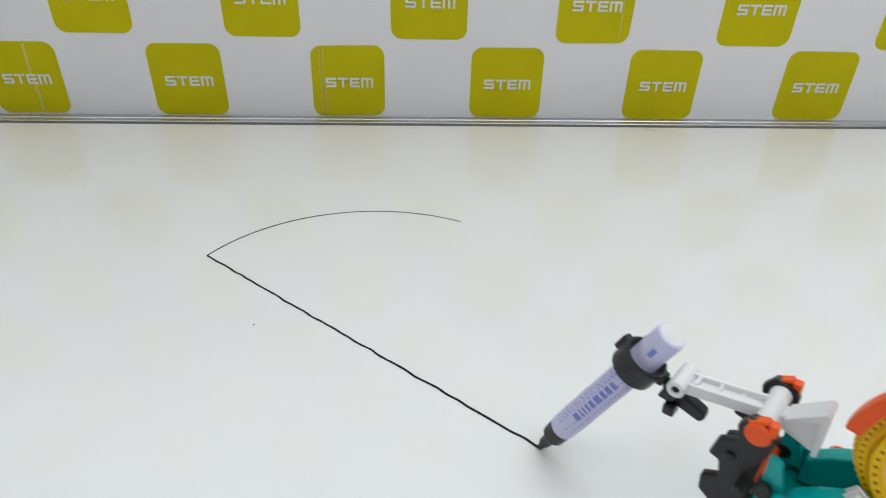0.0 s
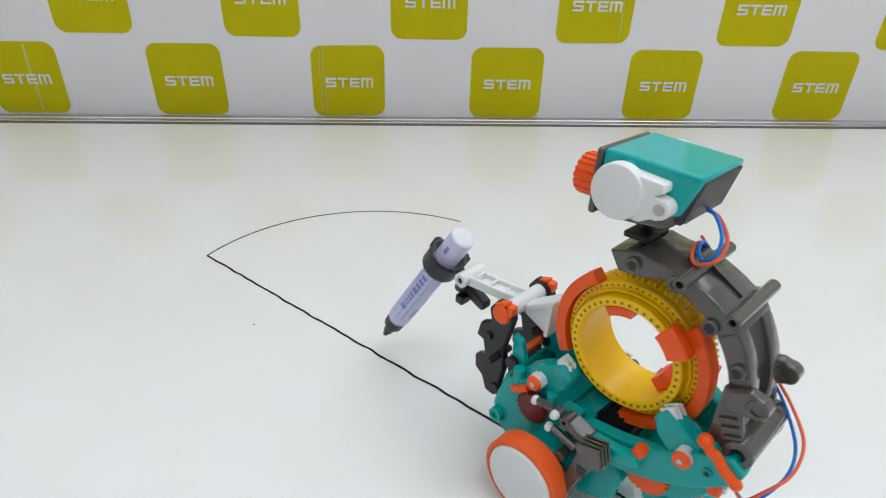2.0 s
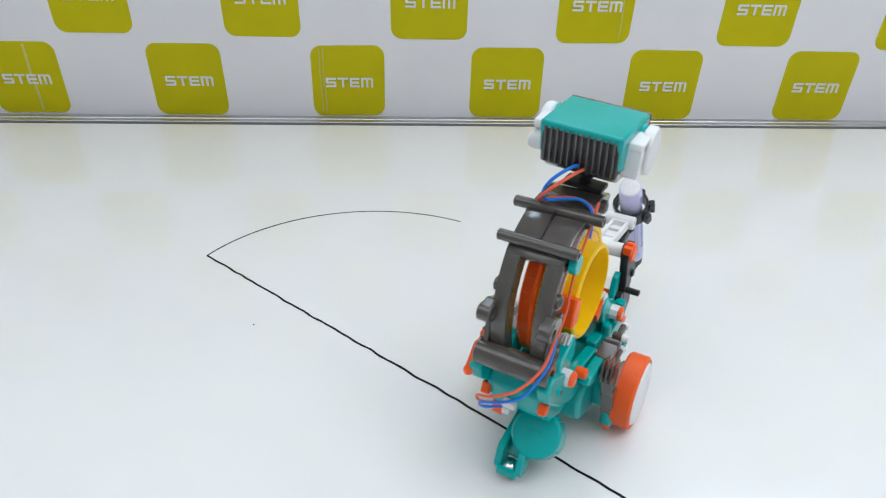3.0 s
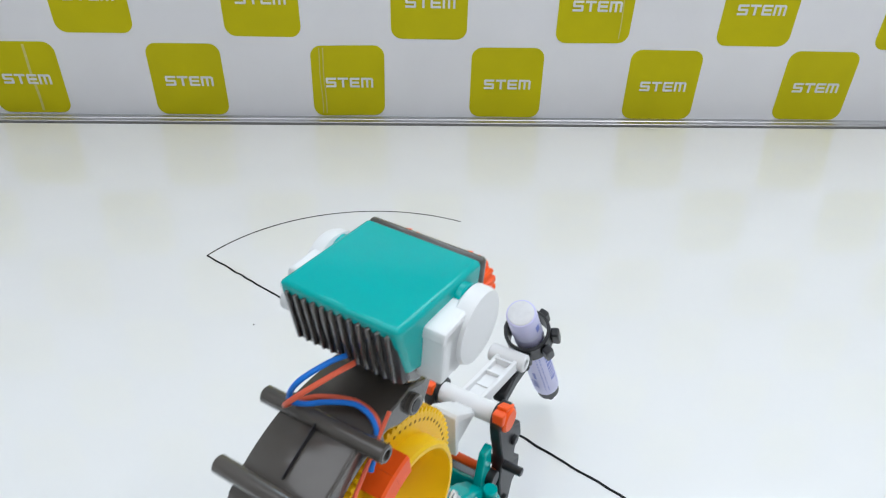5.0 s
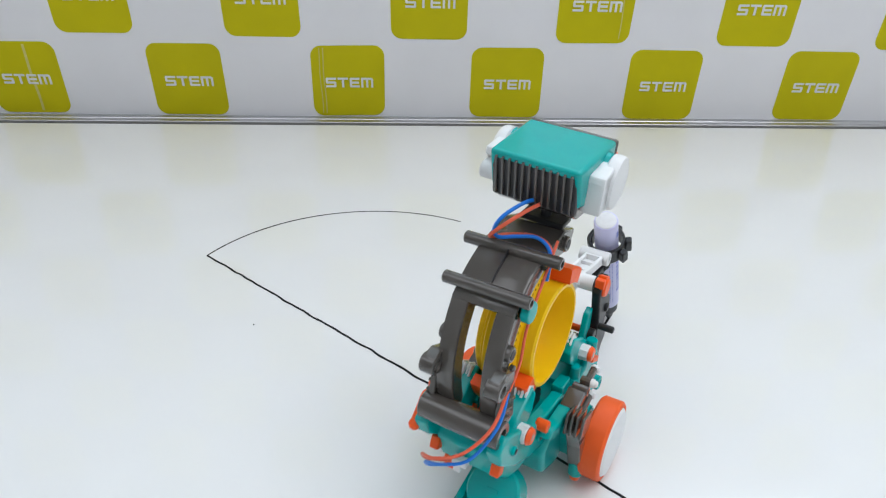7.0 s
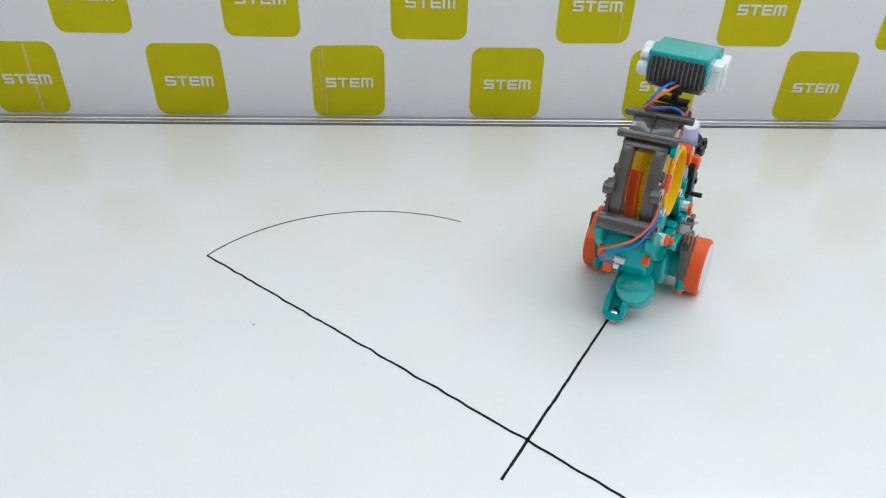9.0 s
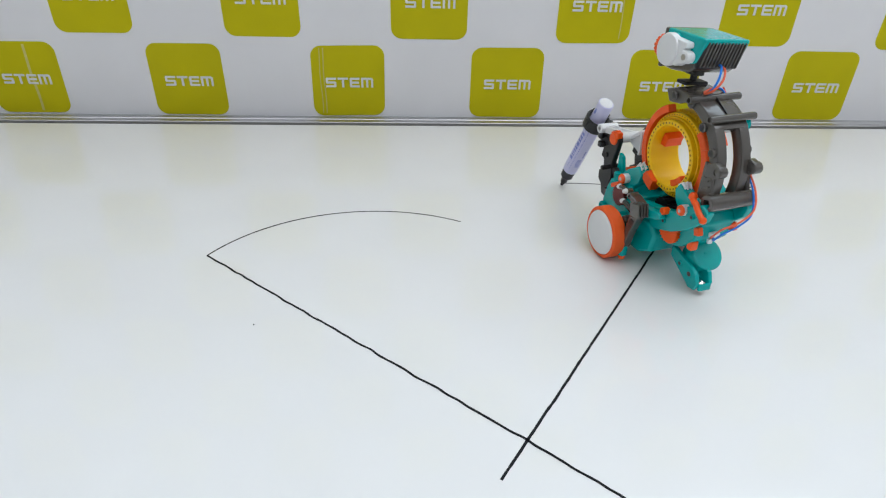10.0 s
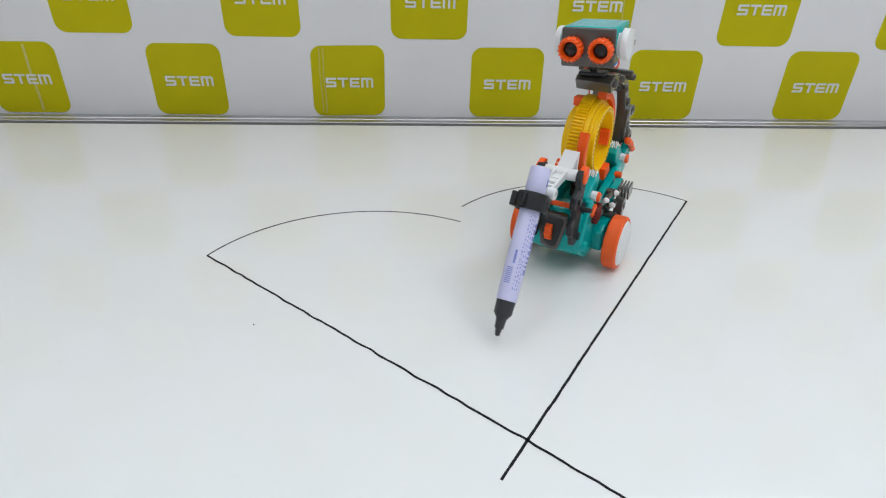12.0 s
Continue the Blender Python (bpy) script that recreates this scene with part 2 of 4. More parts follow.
def square_mesh(cx, cz, seed):
    """A rounded square of print that follows the vinyl."""
    rng = random.Random(seed)
    half, rad = 0.0502, 0.0145
    j = [rng.uniform(-0.0006, 0.0006) for _ in range(4)]
    out = []
    for q, (sx, sz) in enumerate(((1, 1), (-1, 1), (-1, -1), (1, -1))):
        for k in range(7):
            a = radians(90 * q + 15 * k)
            out.append((sx * (half - rad) + rad * math.cos(a) + j[q], sz * (half - rad) + rad * math.sin(a) + j[(q + 1) % 4]))
    bm = bmesh.new()
    rings = []
    for f in (1.0, 0.8, 0.6, 0.4, 0.2):
        rings.append([bm.verts.new((cx + x * f, sheet(cx + x * f, cz + z * f) - 0.0006, cz + z * f)) for x, z in out])
    n = len(out)
    for a, b in zip(rings, rings[1:]):
        for k in range(n):
            bm.faces.new((a[k], a[(k + 1) % n], b[(k + 1) % n], b[k]))
    bm.faces.new(rings[-1])
    back = [bm.verts.new((v.co.x, v.co.y + 0.0008, v.co.z)) for v in rings[0]]
    for k in range(n):
        bm.faces.new((rings[0][k], rings[0][(k + 1) % n], back[(k + 1) % n], back[k]))
    return bm


def word_mesh():
    """The word in wide square-cut letters, in millimetres, as a thin mesh."""
    S = [(1.2, 13.8), (14.2, 13.8), (14.2, 11), (3, 11), (3, 8.3), (13, 8.3), (14.2, 7.1), (14.2, 1.2), (13, 0), (0, 0), (0, 2.8), (11.2, 2.8), (11.2, 5.5), (1.2, 5.5), (0, 6.7), (0, 12.6)]
    T = [(0, 13.8), (14.2, 13.8), (14.2, 11), (8.6, 11), (8.6, 0), (5.6, 0), (5.6, 11), (0, 11)]
    E = [(1.2, 13.8), (13.6, 13.8), (13.6, 11), (3, 11), (3, 8.3), (12.8, 8.3), (12.8, 5.5), (3, 5.5), (3, 2.8), (13.6, 2.8), (13.6, 0), (1.2, 0), (0, 1.2), (0, 12.6)]
    M = [(0, 0), (0, 13.8), (14.6, 13.8), (16.6, 11.8), (16.6, 0), (13.7, 0), (13.7, 11), (9.75, 11), (9.75, 0), (6.85, 0), (6.85, 11), (2.9, 11), (2.9, 0)]
    x0, cut = -32.75, []
    for letter, wide in ((S, 14.2), (T, 14.2), (E, 13.6), (M, 16.6)):
        cut.append(prism([((x0 + x) / 1000, (z - 6.9) / 1000) for x, z in letter], 0, 0.0005, 0))
        x0 += wide + 2.3
    return mesh_of("lettering", join(*cut), LETTER, False)


WORD = word_mesh()
PITCH = 0.22065
# the last four rows are unseen, added for the board's reflection
SQUARES = [(PITCH * (k - 2), 0.0520, k) for k in range(-2, 8)] + [(PITCH * (k - 2) + 0.1116, 0.1624 + (0.0026 if k < 1 else 0.0012 - 0.0017 * (k - 1)), 20 + k) for k in range(-2, 7)] + [(PITCH * (k - 2) + (0.1116 if j % 2 else 0.0), 0.2730 + 0.1105 * j, 40 + 20 * j + k) for j in range(4) for k in range(-2, 7)]
for cx_, cz_, seed_ in SQUARES:
    sq = part("printed_square", rounded(square_mesh(cx_, cz_, seed_)), LIME, banner, "lime yellow rounded square with a white word")
    word = WORD.copy()
    for v_ in word.vertices:
        v_.co = (cx_ + 0.0015 + v_.co.x, v_.co.y + sheet(cx_ + v_.co.x, cz_ + v_.co.z) - 0.0013, cz_ - 0.0015 + v_.co.z)
    lettering = new("lettering", word)
    lettering.parent = sq
for cx_, cz_, dx_, w_ in ((-2 * PITCH, 0.052, 0.010, 0.0035), (0, 0.052, -0.033, 0.0014), (0, 0.052, -0.038, 0.0012), (PITCH + 0.1116, 0.1632, 0.036, 0.0014)):
    bm = bmesh.new()
    col = [[bm.verts.new((cx_ + dx_ + s * w_ / 2 + 0.0006 * math.sin(k), sheet(cx_ + dx_, cz_ - 0.047 + 0.094 * k / 8) - 0.0008, cz_ - 0.047 + 0.094 * k / 8)) for s in (-1, 1)] for k in range(9)]
    for a, b in zip(col, col[1:]):
        bm.faces.new((a[0], a[1], b[1], b[0]))
    part("crease", bm, CREASE, banner, "pale worn fold line")


# ---- ink on the board ----
def stroke_mesh(pts, wide):
    """A flat ink stroke along pts with a slightly uneven width."""
    bm = bmesh.new()
    rows = []
    for i, p in enumerate(pts):
        p = Vector((*p, 0))
        a, b = Vector((*pts[max(i - 1, 0)], 0)), Vector((*pts[min(i + 1, len(pts) - 1)], 0))
        d = (b - a).normalized()
        s = Vector((-d.y, d.x, 0)) * wide / 2 * (1 + 0.22 * noise.noise(p * 210))
        rows.append([bm.verts.new(p + s), bm.verts.new(p + s + Vector((0, 0, 0.0002))), bm.verts.new(p - s + Vector((0, 0, 0.0002))), bm.verts.new(p - s)])
    for a, b in zip(rows, rows[1:]):
        for k in range(4):
            bm.faces.new((a[k], a[(k + 1) % 4], b[(k + 1) % 4], b[k]))
    bm.faces.new(rows[0])
    bm.faces.new(rows[-1][::-1])
    return bm


def straight(a, b, step=0.002, wobble=0.0011, wave=85):
    a, b = Vector(a), Vector(b)
    n = max(2, int((b - a).length / step))
    side = Vector((-(b - a).y, (b - a).x)).normalized()
    out = []
    for i in range(n + 1):
        p = a.lerp(b, i / n)
        w = wobble * noise.noise(Vector((p.x * wave, p.y * wave, 1.0)))
        out.append(tuple(p + side * w))
    return out


def arc(c, r, a0, a1, n=80):
    return [(c[0] + r * math.cos(radians(a0 + (a1 - a0) * i / n)), c[1] + r * math.sin(radians(a0 + (a1 - a0) * i / n))) for i in range(n + 1)]


INK_PIECES = []


def grown_stroke(label, pts, wide, times):
    """A stroke whose pieces come up out of the board when the nib has passed; times holds a moment for each point."""
    ob = new("ink_stroke")
    tagged(ob, label, "ink line")
    for i in range(len(pts) - 1):
        fine = [tuple(Vector(pts[i]).lerp(Vector(pts[i + 1]), k / 4)) for k in range(5)]
        piece = part("ink_piece", stroke_mesh(fine, wide), INK, ob)
        INK_PIECES.append((piece, max(times[i], times[i + 1])))
    return ob


LINE_A, LINE_B = (-0.0915, -0.4012), (0.2158, -0.6728)
thing("ink_stroke", stroke_mesh(straight(LINE_A, (0.1765, -0.6374)), 0.0018), INK, "straight black marker line drawn on the whiteboard", "ink line", m=pose(0, 0, 0.0001))
thing("ink_stroke", stroke_mesh(arc((0.0576, -0.4732), 0.1658, 59.4, 154.2), 0.0013), INK, "thin curved black marker line on the whiteboard", "ink line", m=pose(0, 0, 0.0001))
thing("ink_dot", lathe([(0, 0.0002), (0.0006, 0.0002), (0.0007, 0)], pose(-0.0263, -0.5079, 0.0001), 10), INK, "tiny black ink dot on the whiteboard", "ink dot")
tail = straight((0.1765, -0.6374), LINE_B, 0.0035) + [(0.2200, -0.6775), (0.2240, -0.6830)]
grown_stroke("end of the straight black marker line", tail, 0.0018, [0.055 + 0.275 * i / (len(tail) - 1) for i in range(len(tail))])


# ---- drawing robot ----
robot = new("drawing_robot")
tagged(robot, "teal, orange and grey plastic toy robot holding a marker", "toy robot")
WHEEL_R, TRACK, AXLE_X = 0.0238, 0.0430, 0.0040
ARM_AXIS = (0.0465, 0.0, 0.0955)
RING_AXIS = (-0.0235, -0.0010, 0.1035)
NIB, PEN_END = Vector((0.1588, 0.0032, 0.0)), Vector((0.0971, -0.0002, 0.1127))


def build_chassis():
    tub = prism([(0.043, 0.024), (0.046, 0.036), (0.043, 0.047), (0.036, 0.051), (-0.030, 0.046), (-0.040, 0.038), (-0.036, 0.020), (-0.020, 0.012), (0.026, 0.012)], -0.024, 0.024, 0.003, 3)
    walls = [prism([(0.043, 0.046), (0.036, 0.061), (0.022, 0.065), (0.018, 0.058), (0.004, 0.056), (0.000, 0.050), (0.000, 0.044), (0.040, 0.044)], s * 0.0195, s * 0.0238, 0.0012) for s in (1, -1)]
    front = prism([(0.0445, 0.045), (0.0405, 0.058), (0.0370, 0.060), (0.0360, 0.045)], -0.020, 0.020, 0.001)
    side = [prism([(0.014, 0.016), (0.016, 0.034), (0.009, 0.040), (-0.010, 0.040), (-0.015, 0.032), (-0.012, 0.016)], s * 0.023, s * 0.0330, 0.0016) for s in (1, -1)]
    body = part("chassis", join(tub, *walls, front, *side), TEAL, robot, "teal plastic gearbox body")
    part("gear_well", join(box(0.018, 0, 0.051, 0.030, 0.036, 0.004, 0.0006), box(-0.016, 0, 0.048, 0.030, 0.030, 0.004, 0.0006)), TEAL, robot)
    part("inner_gear", cog(0.0094, 0.0014, 0.0095, 18, along_y(-0.024, 0, 0.0545)), BLACK, robot)
    for s in (1, -1):
        part("arch_cover", prism([(-0.012, 0.052), (-0.014, 0.0585), (-0.024, 0.0615), (-0.036, 0.0620), (-0.046, 0.0640), (-0.050, 0.0600), (-0.044, 0.0560), (-0.030, 0.0530)], s * 0.0235, s * 0.0300, 0.0012), TEAL, robot)
        part("post", rod((0.008, s * 0.0205, 0.050), (0.008, s * 0.0205, 0.0640), 0.0030, n=14), TEAL, robot)
        part("post", rod((0.030, s * 0.0215, 0.056), (0.030, s * 0.0215, 0.0690), 0.0034, n=14), TEAL, robot)
        part("deck_tab", box(-0.004, s * 0.0170, 0.0560, 0.012, 0.007, 0.008, 0.0008), TEAL, robot)
        part("deck_tab", box(-0.040, s * 0.0170, 0.0580, 0.010, 0.006, 0.008, 0.0008), TEAL, robot)
        part("side_boss", rod((0.0405, s * 0.022, 0.031), (0.0405, s * 0.0275, 0.031), 0.0046, n=18, hole=0.0022), TEAL, robot)
        part("orange_pin", rod((-0.047, s * 0.021, 0.0655), (-0.047, s * 0.0275, 0.0655), 0.0032, n=14), ORANGE, robot)
        part("orange_slide", box(0.026, s * 0.0250, 0.0590, 0.012, 0.0030, 0.0040, 0.0008, m=pose(0, 0, 0, 0, 30, 0)), ORANGE, robot)
        part("dark_link", join(rod((-0.006, s * 0.0265, 0.0480), (-0.022, s * 0.0300, 0.0500), 0.0030, n=12), rod((-0.010, s * 0.0250, 0.0420), (-0.010, s * 0.0365, 0.0420), 0.0034, n=12)), SPINE, robot)
    # rear cradle beams and motor housing
    for s in (1, -1):
        beam = prism([(-0.002, 0.050), (-0.014, 0.060), (-0.034, 0.063), (-0.056, 0.069), (-0.070, 0.080), (-0.086, 0.088), (-0.093, 0.083), (-0.090, 0.074), (-0.074, 0.060), (-0.056, 0.050), (-0.036, 0.043), (-0.010, 0.042)], s * 0.0155, s * 0.0225, 0.0012)
        ribs = [rod((x, s * 0.0215, z), (x, s * 0.0238, z), 0.0024, n=12) for x, z in ((-0.020, 0.052), (-0.046, 0.056), (-0.078, 0.074))]
        part("cradle_beam", join(beam, *ribs), TEAL, robot)
        # black discs paint the shade inside the pin holes; nothing is cut
        for x, z in ((-0.020, 0.052), (-0.046, 0.056), (-0.078, 0.074)):
            part("pin_hole_shade", rod((x, s * 0.0239, z), (x, s * 0.0242, z), 0.0014, n=10, bevel=0.0001), BLACK, robot)
    house = prism([(-0.040, 0.034), (-0.040, 0.052), (-0.056, 0.066), (-0.078, 0.076), (-0.083, 0.068), (-0.078, 0.052), (-0.066, 0.040), (-0.052, 0.034)], -0.0165, 0.0165, 0.002, 3)
    part("motor_housing", house, TEAL, robot)
    d = Vector((-0.72, 0, 0.69))
    c0 = Vector((-0.0573, -0.0096, 0.0200))
    cap = rod(c0, c0 + d * 0.0165, 0.0144, n=40, bevel=0.0012)
    part("motor_cap", cap, TEAL, robot, "round teal motor cap")
    slot = box(0, 0, 0, 0.0022, 0.0065, 0.0006, 0.0002, m=Matrix.Identity(4))
    bmesh.ops.transform(slot, matrix=Matrix.Translation(c0 + d * 0.0168) @ d.to_track_quat("Z", "Y").to_matrix().to_4x4() @ pose(0, 0, 0, 0, 0, 90), verts=slot.verts)
    part("cap_mark", slot, TEAL, robot)
    # caster foot
    arms = [prism([(-0.046, 0.031), (-0.060, 0.0270), (-0.073, 0.0235), (-0.0800, 0.0200), (-0.0835, 0.011), (-0.081, 0.0050), (-0.074, 0.0045), (-0.060, 0.0130), (-0.046, 0.021)], s * 0.0045, s * 0.0085, 0.0009) for s in (1, -1)]
    bridge = box(-0.064, 0, 0.017, 0.022, 0.012, 0.004, 0.001, m=pose(0, 0, 0, 0, -32, 0))
    toe = box(-0.0838, 0, 0.0085, 0.003, 0.012, 0.006, 0.001)
    part("caster_foot", join(*arms, bridge, toe), TEAL, robot)
    for s in (1, -1):
        for x, z, r in ((-0.0600, 0.0200, 0.0016), (-0.0735, 0.0170, 0.0022)):
            part("foot_boss", rod((x, s * 0.0080, z), (x, s * 0.0094, z), r + 0.0011, n=14), TEAL, robot)
            # black disc on the boss, painted as the shade of its hole
            part("pin_hole_shade", rod((x, s * 0.0093, z), (x, s * 0.0097, z), r, n=12, bevel=0.0001), BLACK, robot)
    part("caster_ball", ball((-0.0785, 0, 0.0068), 0.0062, 24), STEEL, robot, "polished steel caster ball")
    for y, z in ((0.0165, 0.062), (-0.0165, 0.062)):
        part("latch", box(-0.081, y, z, 0.006, 0.005, 0.007, 0.001, m=pose(0, 0, 0, 0, 20, 0)), ORANGE, robot, "orange latch")
    part("latch", box(-0.073, 0.012, 0.045, 0.006, 0.007, 0.008, 0.001), ORANGE, robot, "orange latch")
    part("plug", join(box(-0.083, 0.002, 0.058, 0.004, 0.008, 0.004, 0.0006), box(-0.082, 0.004, 0.052, 0.003, 0.004, 0.004, 0.0006)), WHITE, robot, "white wire plug")
    # front window with its knob
    f = 0.0455
    fr = prism([(-0.013, 0.058), (0.011, 0.058), (0.013, 0.054), (0.008, 0.027), (-0.004, 0.023), (-0.008, 0.026), (-0.0145, 0.052)], f - 0.006, f + 0.0015, 0.0012)
    bmesh.ops.transform(fr, matrix=pose(0, -0.004, 0, 0, 0, -90), verts=fr.verts)
    part("front_frame", fr, SPINE, robot, "dark grey window frame")
    # no hollow here: a black plate stands in for the shaded cavity
    back = prism([(-0.0095, 0.0545), (0.0080, 0.0545), (0.0095, 0.0520), (0.0055, 0.0300), (-0.0040, 0.0270), (-0.0060, 0.0290), (-0.0108, 0.0510)], f - 0.003, f + 0.0021, 0.0004)
    bmesh.ops.transform(back, matrix=pose(0, -0.004, 0, 0, 0, -90), verts=back.verts)
    part("front_recess_shade", back, BLACK, robot)
    part("front_knob", cog(0.0088, 0.0010, 0.003, 10, along_y(0.0425, -0.005, 0.041)), ORANGE, robot, "orange knob in the front window")
    part("front_bar", rod((0.041, -0.018, 0.0655), (0.041, 0.014, 0.0655), 0.0022), ORANGE, robot, "orange cross bar")
    part("gear", cog(0.0082, 0.0013, 0.002, 20, along_y(0.016, 0.0255, 0.0525)), DARKRED, robot, "dark red gear")
    part("gear", cog(0.0108, 0.0012, 0.003, 24, along_y(-0.050, 0.0170, 0.0490)), ORANGE, robot, "orange gear behind the beam")
    return body


def build_wheel(side):
    w = new("wheel")
    w.parent = robot
    s = side
    R = WHEEL_R
    tyre = lathe([(0.0180, -0.006), (R - 0.0012, -0.0062), (R, -0.005), (R, 0.005), (R - 0.0012, 0.0062), (R - 0.003, 0.0064), (R - 0.003, -0.0064 + 0.0004)], pose(0, 0, 0, 90 if s < 0 else -90), 56, closed=True)
    part("tyre", tyre, RUBBER, w, "orange rubber tyre")
    disc = lathe([(0, 0.0088), (0.012, 0.0084), (0.0190, 0.0074), (R - 0.0034, 0.0062), (R - 0.0031, 0.0050), (R - 0.0045, 0.0), (0.010, -0.003), (0, -0.003)], pose(0, 0, 0, 90 if s < 0 else -90), 56)
    part("hub", disc, WHITE, w, "white domed hub cover")
    part("axle", rod((0, -s * 0.002, 0), (0, -s * 0.016, 0), 0.0036, hole=0.0), WHITE, w)
    return w


def build_bracket(s):
    """The dark clip beside each wheel, with ribs and a peg below."""
    y = s * 0.0355
    plate = prism([(-0.0100, 0.017), (-0.0165, 0.036), (-0.0210, 0.054), (-0.0290, 0.057), (-0.0315, 0.052), (-0.0250, 0.038), (-0.0180, 0.017)], y - s * 0.0045, y + s * 0.0035, 0.001)
    top = join(box(-0.0165, s * 0.0290, 0.0610, 0.013, 0.010, 0.0055, 0.001, m=pose(0, 0, 0, 0, -18, 0)), rod((-0.0095, s * 0.0255, 0.0640), (-0.0095, s * 0.0345, 0.0640), 0.0030, n=14, hole=0.0014))
    ribs = [box(-0.0295, y + s * (k * 0.0028 - 0.003), 0.060, 0.013, 0.0015, 0.012, 0.0005, m=pose(0, 0, 0, 0, 14, 0)) for k in range(4)]
    b = part("wheel_bracket", join(plate, top, *ribs), SPINE, robot, "dark grey ribbed bracket")
    # black plate drawn on the bracket as the shade in an opening
    part("hole", box(-0.0255, y + s * 0.0036, 0.046, 0.005, 0.0006, 0.006, 0.0002), BLACK, robot)
    part("peg", rod((-0.0145, y, 0.019), (-0.0145, y, 0.0085), 0.0042), TEAL, robot)
    part("peg_tip", rod((-0.0145, y, 0.009), (-0.0145, y, 0.0045), 0.0037, 0.0028), ORANGE, robot)
    # dark levers with white pegs
    levers = [rod((0.010, s * 0.0305, 0.0645), (-0.004, s * 0.0315, 0.0655), 0.0021, n=10), rod((-0.002, s * 0.033, 0.0555), (-0.018, s * 0.033, 0.0515), 0.0024, n=10), rod((-0.004, s * 0.028, 0.066), (-0.004, s * 0.034, 0.066), 0.0026, n=10)]
    part("lever", join(*levers), SPINE, robot)
    for q in ((0.011, s * 0.0305, 0.064), (-0.004, s * 0.0345, 0.0662), (-0.001, s * 0.0335, 0.0555)):
        part("white_peg", join(ball(q, 0.0025, 12), rod((q[0], q[1] - s * 0.002, q[2]), (q[0], q[1] + s * 0.0028, q[2]), 0.0019, n=10)), WHITE, robot)
    return b


def build_locks(s):
    """Teal levers that hold the code ring, with a white tube, an orange tip and ribbed white pads."""
    for cx, cz, dirx in ((0.0170, 0.0682, -1), (-0.0665, 0.0750, 1)):
        bracket = prism([(cx + dirx * -0.012, cz - 0.014), (cx + dirx * -0.011, cz + 0.001), (cx + dirx * -0.002, cz + 0.008), (cx + dirx * 0.014, cz + 0.017), (cx + dirx * 0.019, cz + 0.010), (cx + dirx * 0.016, cz + 0.001), (cx + dirx * 0.004, cz - 0.010)], s * 0.010, s * 0.0195, 0.0012)
        part("ring_lock", bracket, TEAL, robot)
        tube = rod((cx, s * 0.017, cz), (cx, s * 0.0245, cz), 0.0047, n=8, bevel=0.0006)
        part("lock_tube", tube, WHITE, robot)
        part("lock_tip", rod((cx, s * 0.0245, cz), (cx, s * 0.0270, cz), 0.0046, 0.0040, n=20), ORANGE, robot)
        part("lock_screw", rod((cx, s * 0.0269, cz), (cx, s * 0.0272, cz), 0.0016, n=10, bevel=0.0001), SCREW, robot)
        for k in range(4):
            pad = box(cx + dirx * (0.0115 + 0.0012 * (k % 2)), s * (0.0125 + 0.0018 * k), cz + 0.0145, 0.0075, 0.0011, 0.0062, 0.0004, m=pose(0, 0, 0, 0, dirx * 35, 0))
            part("pad_rib", pad, WHITE, robot)
    return None


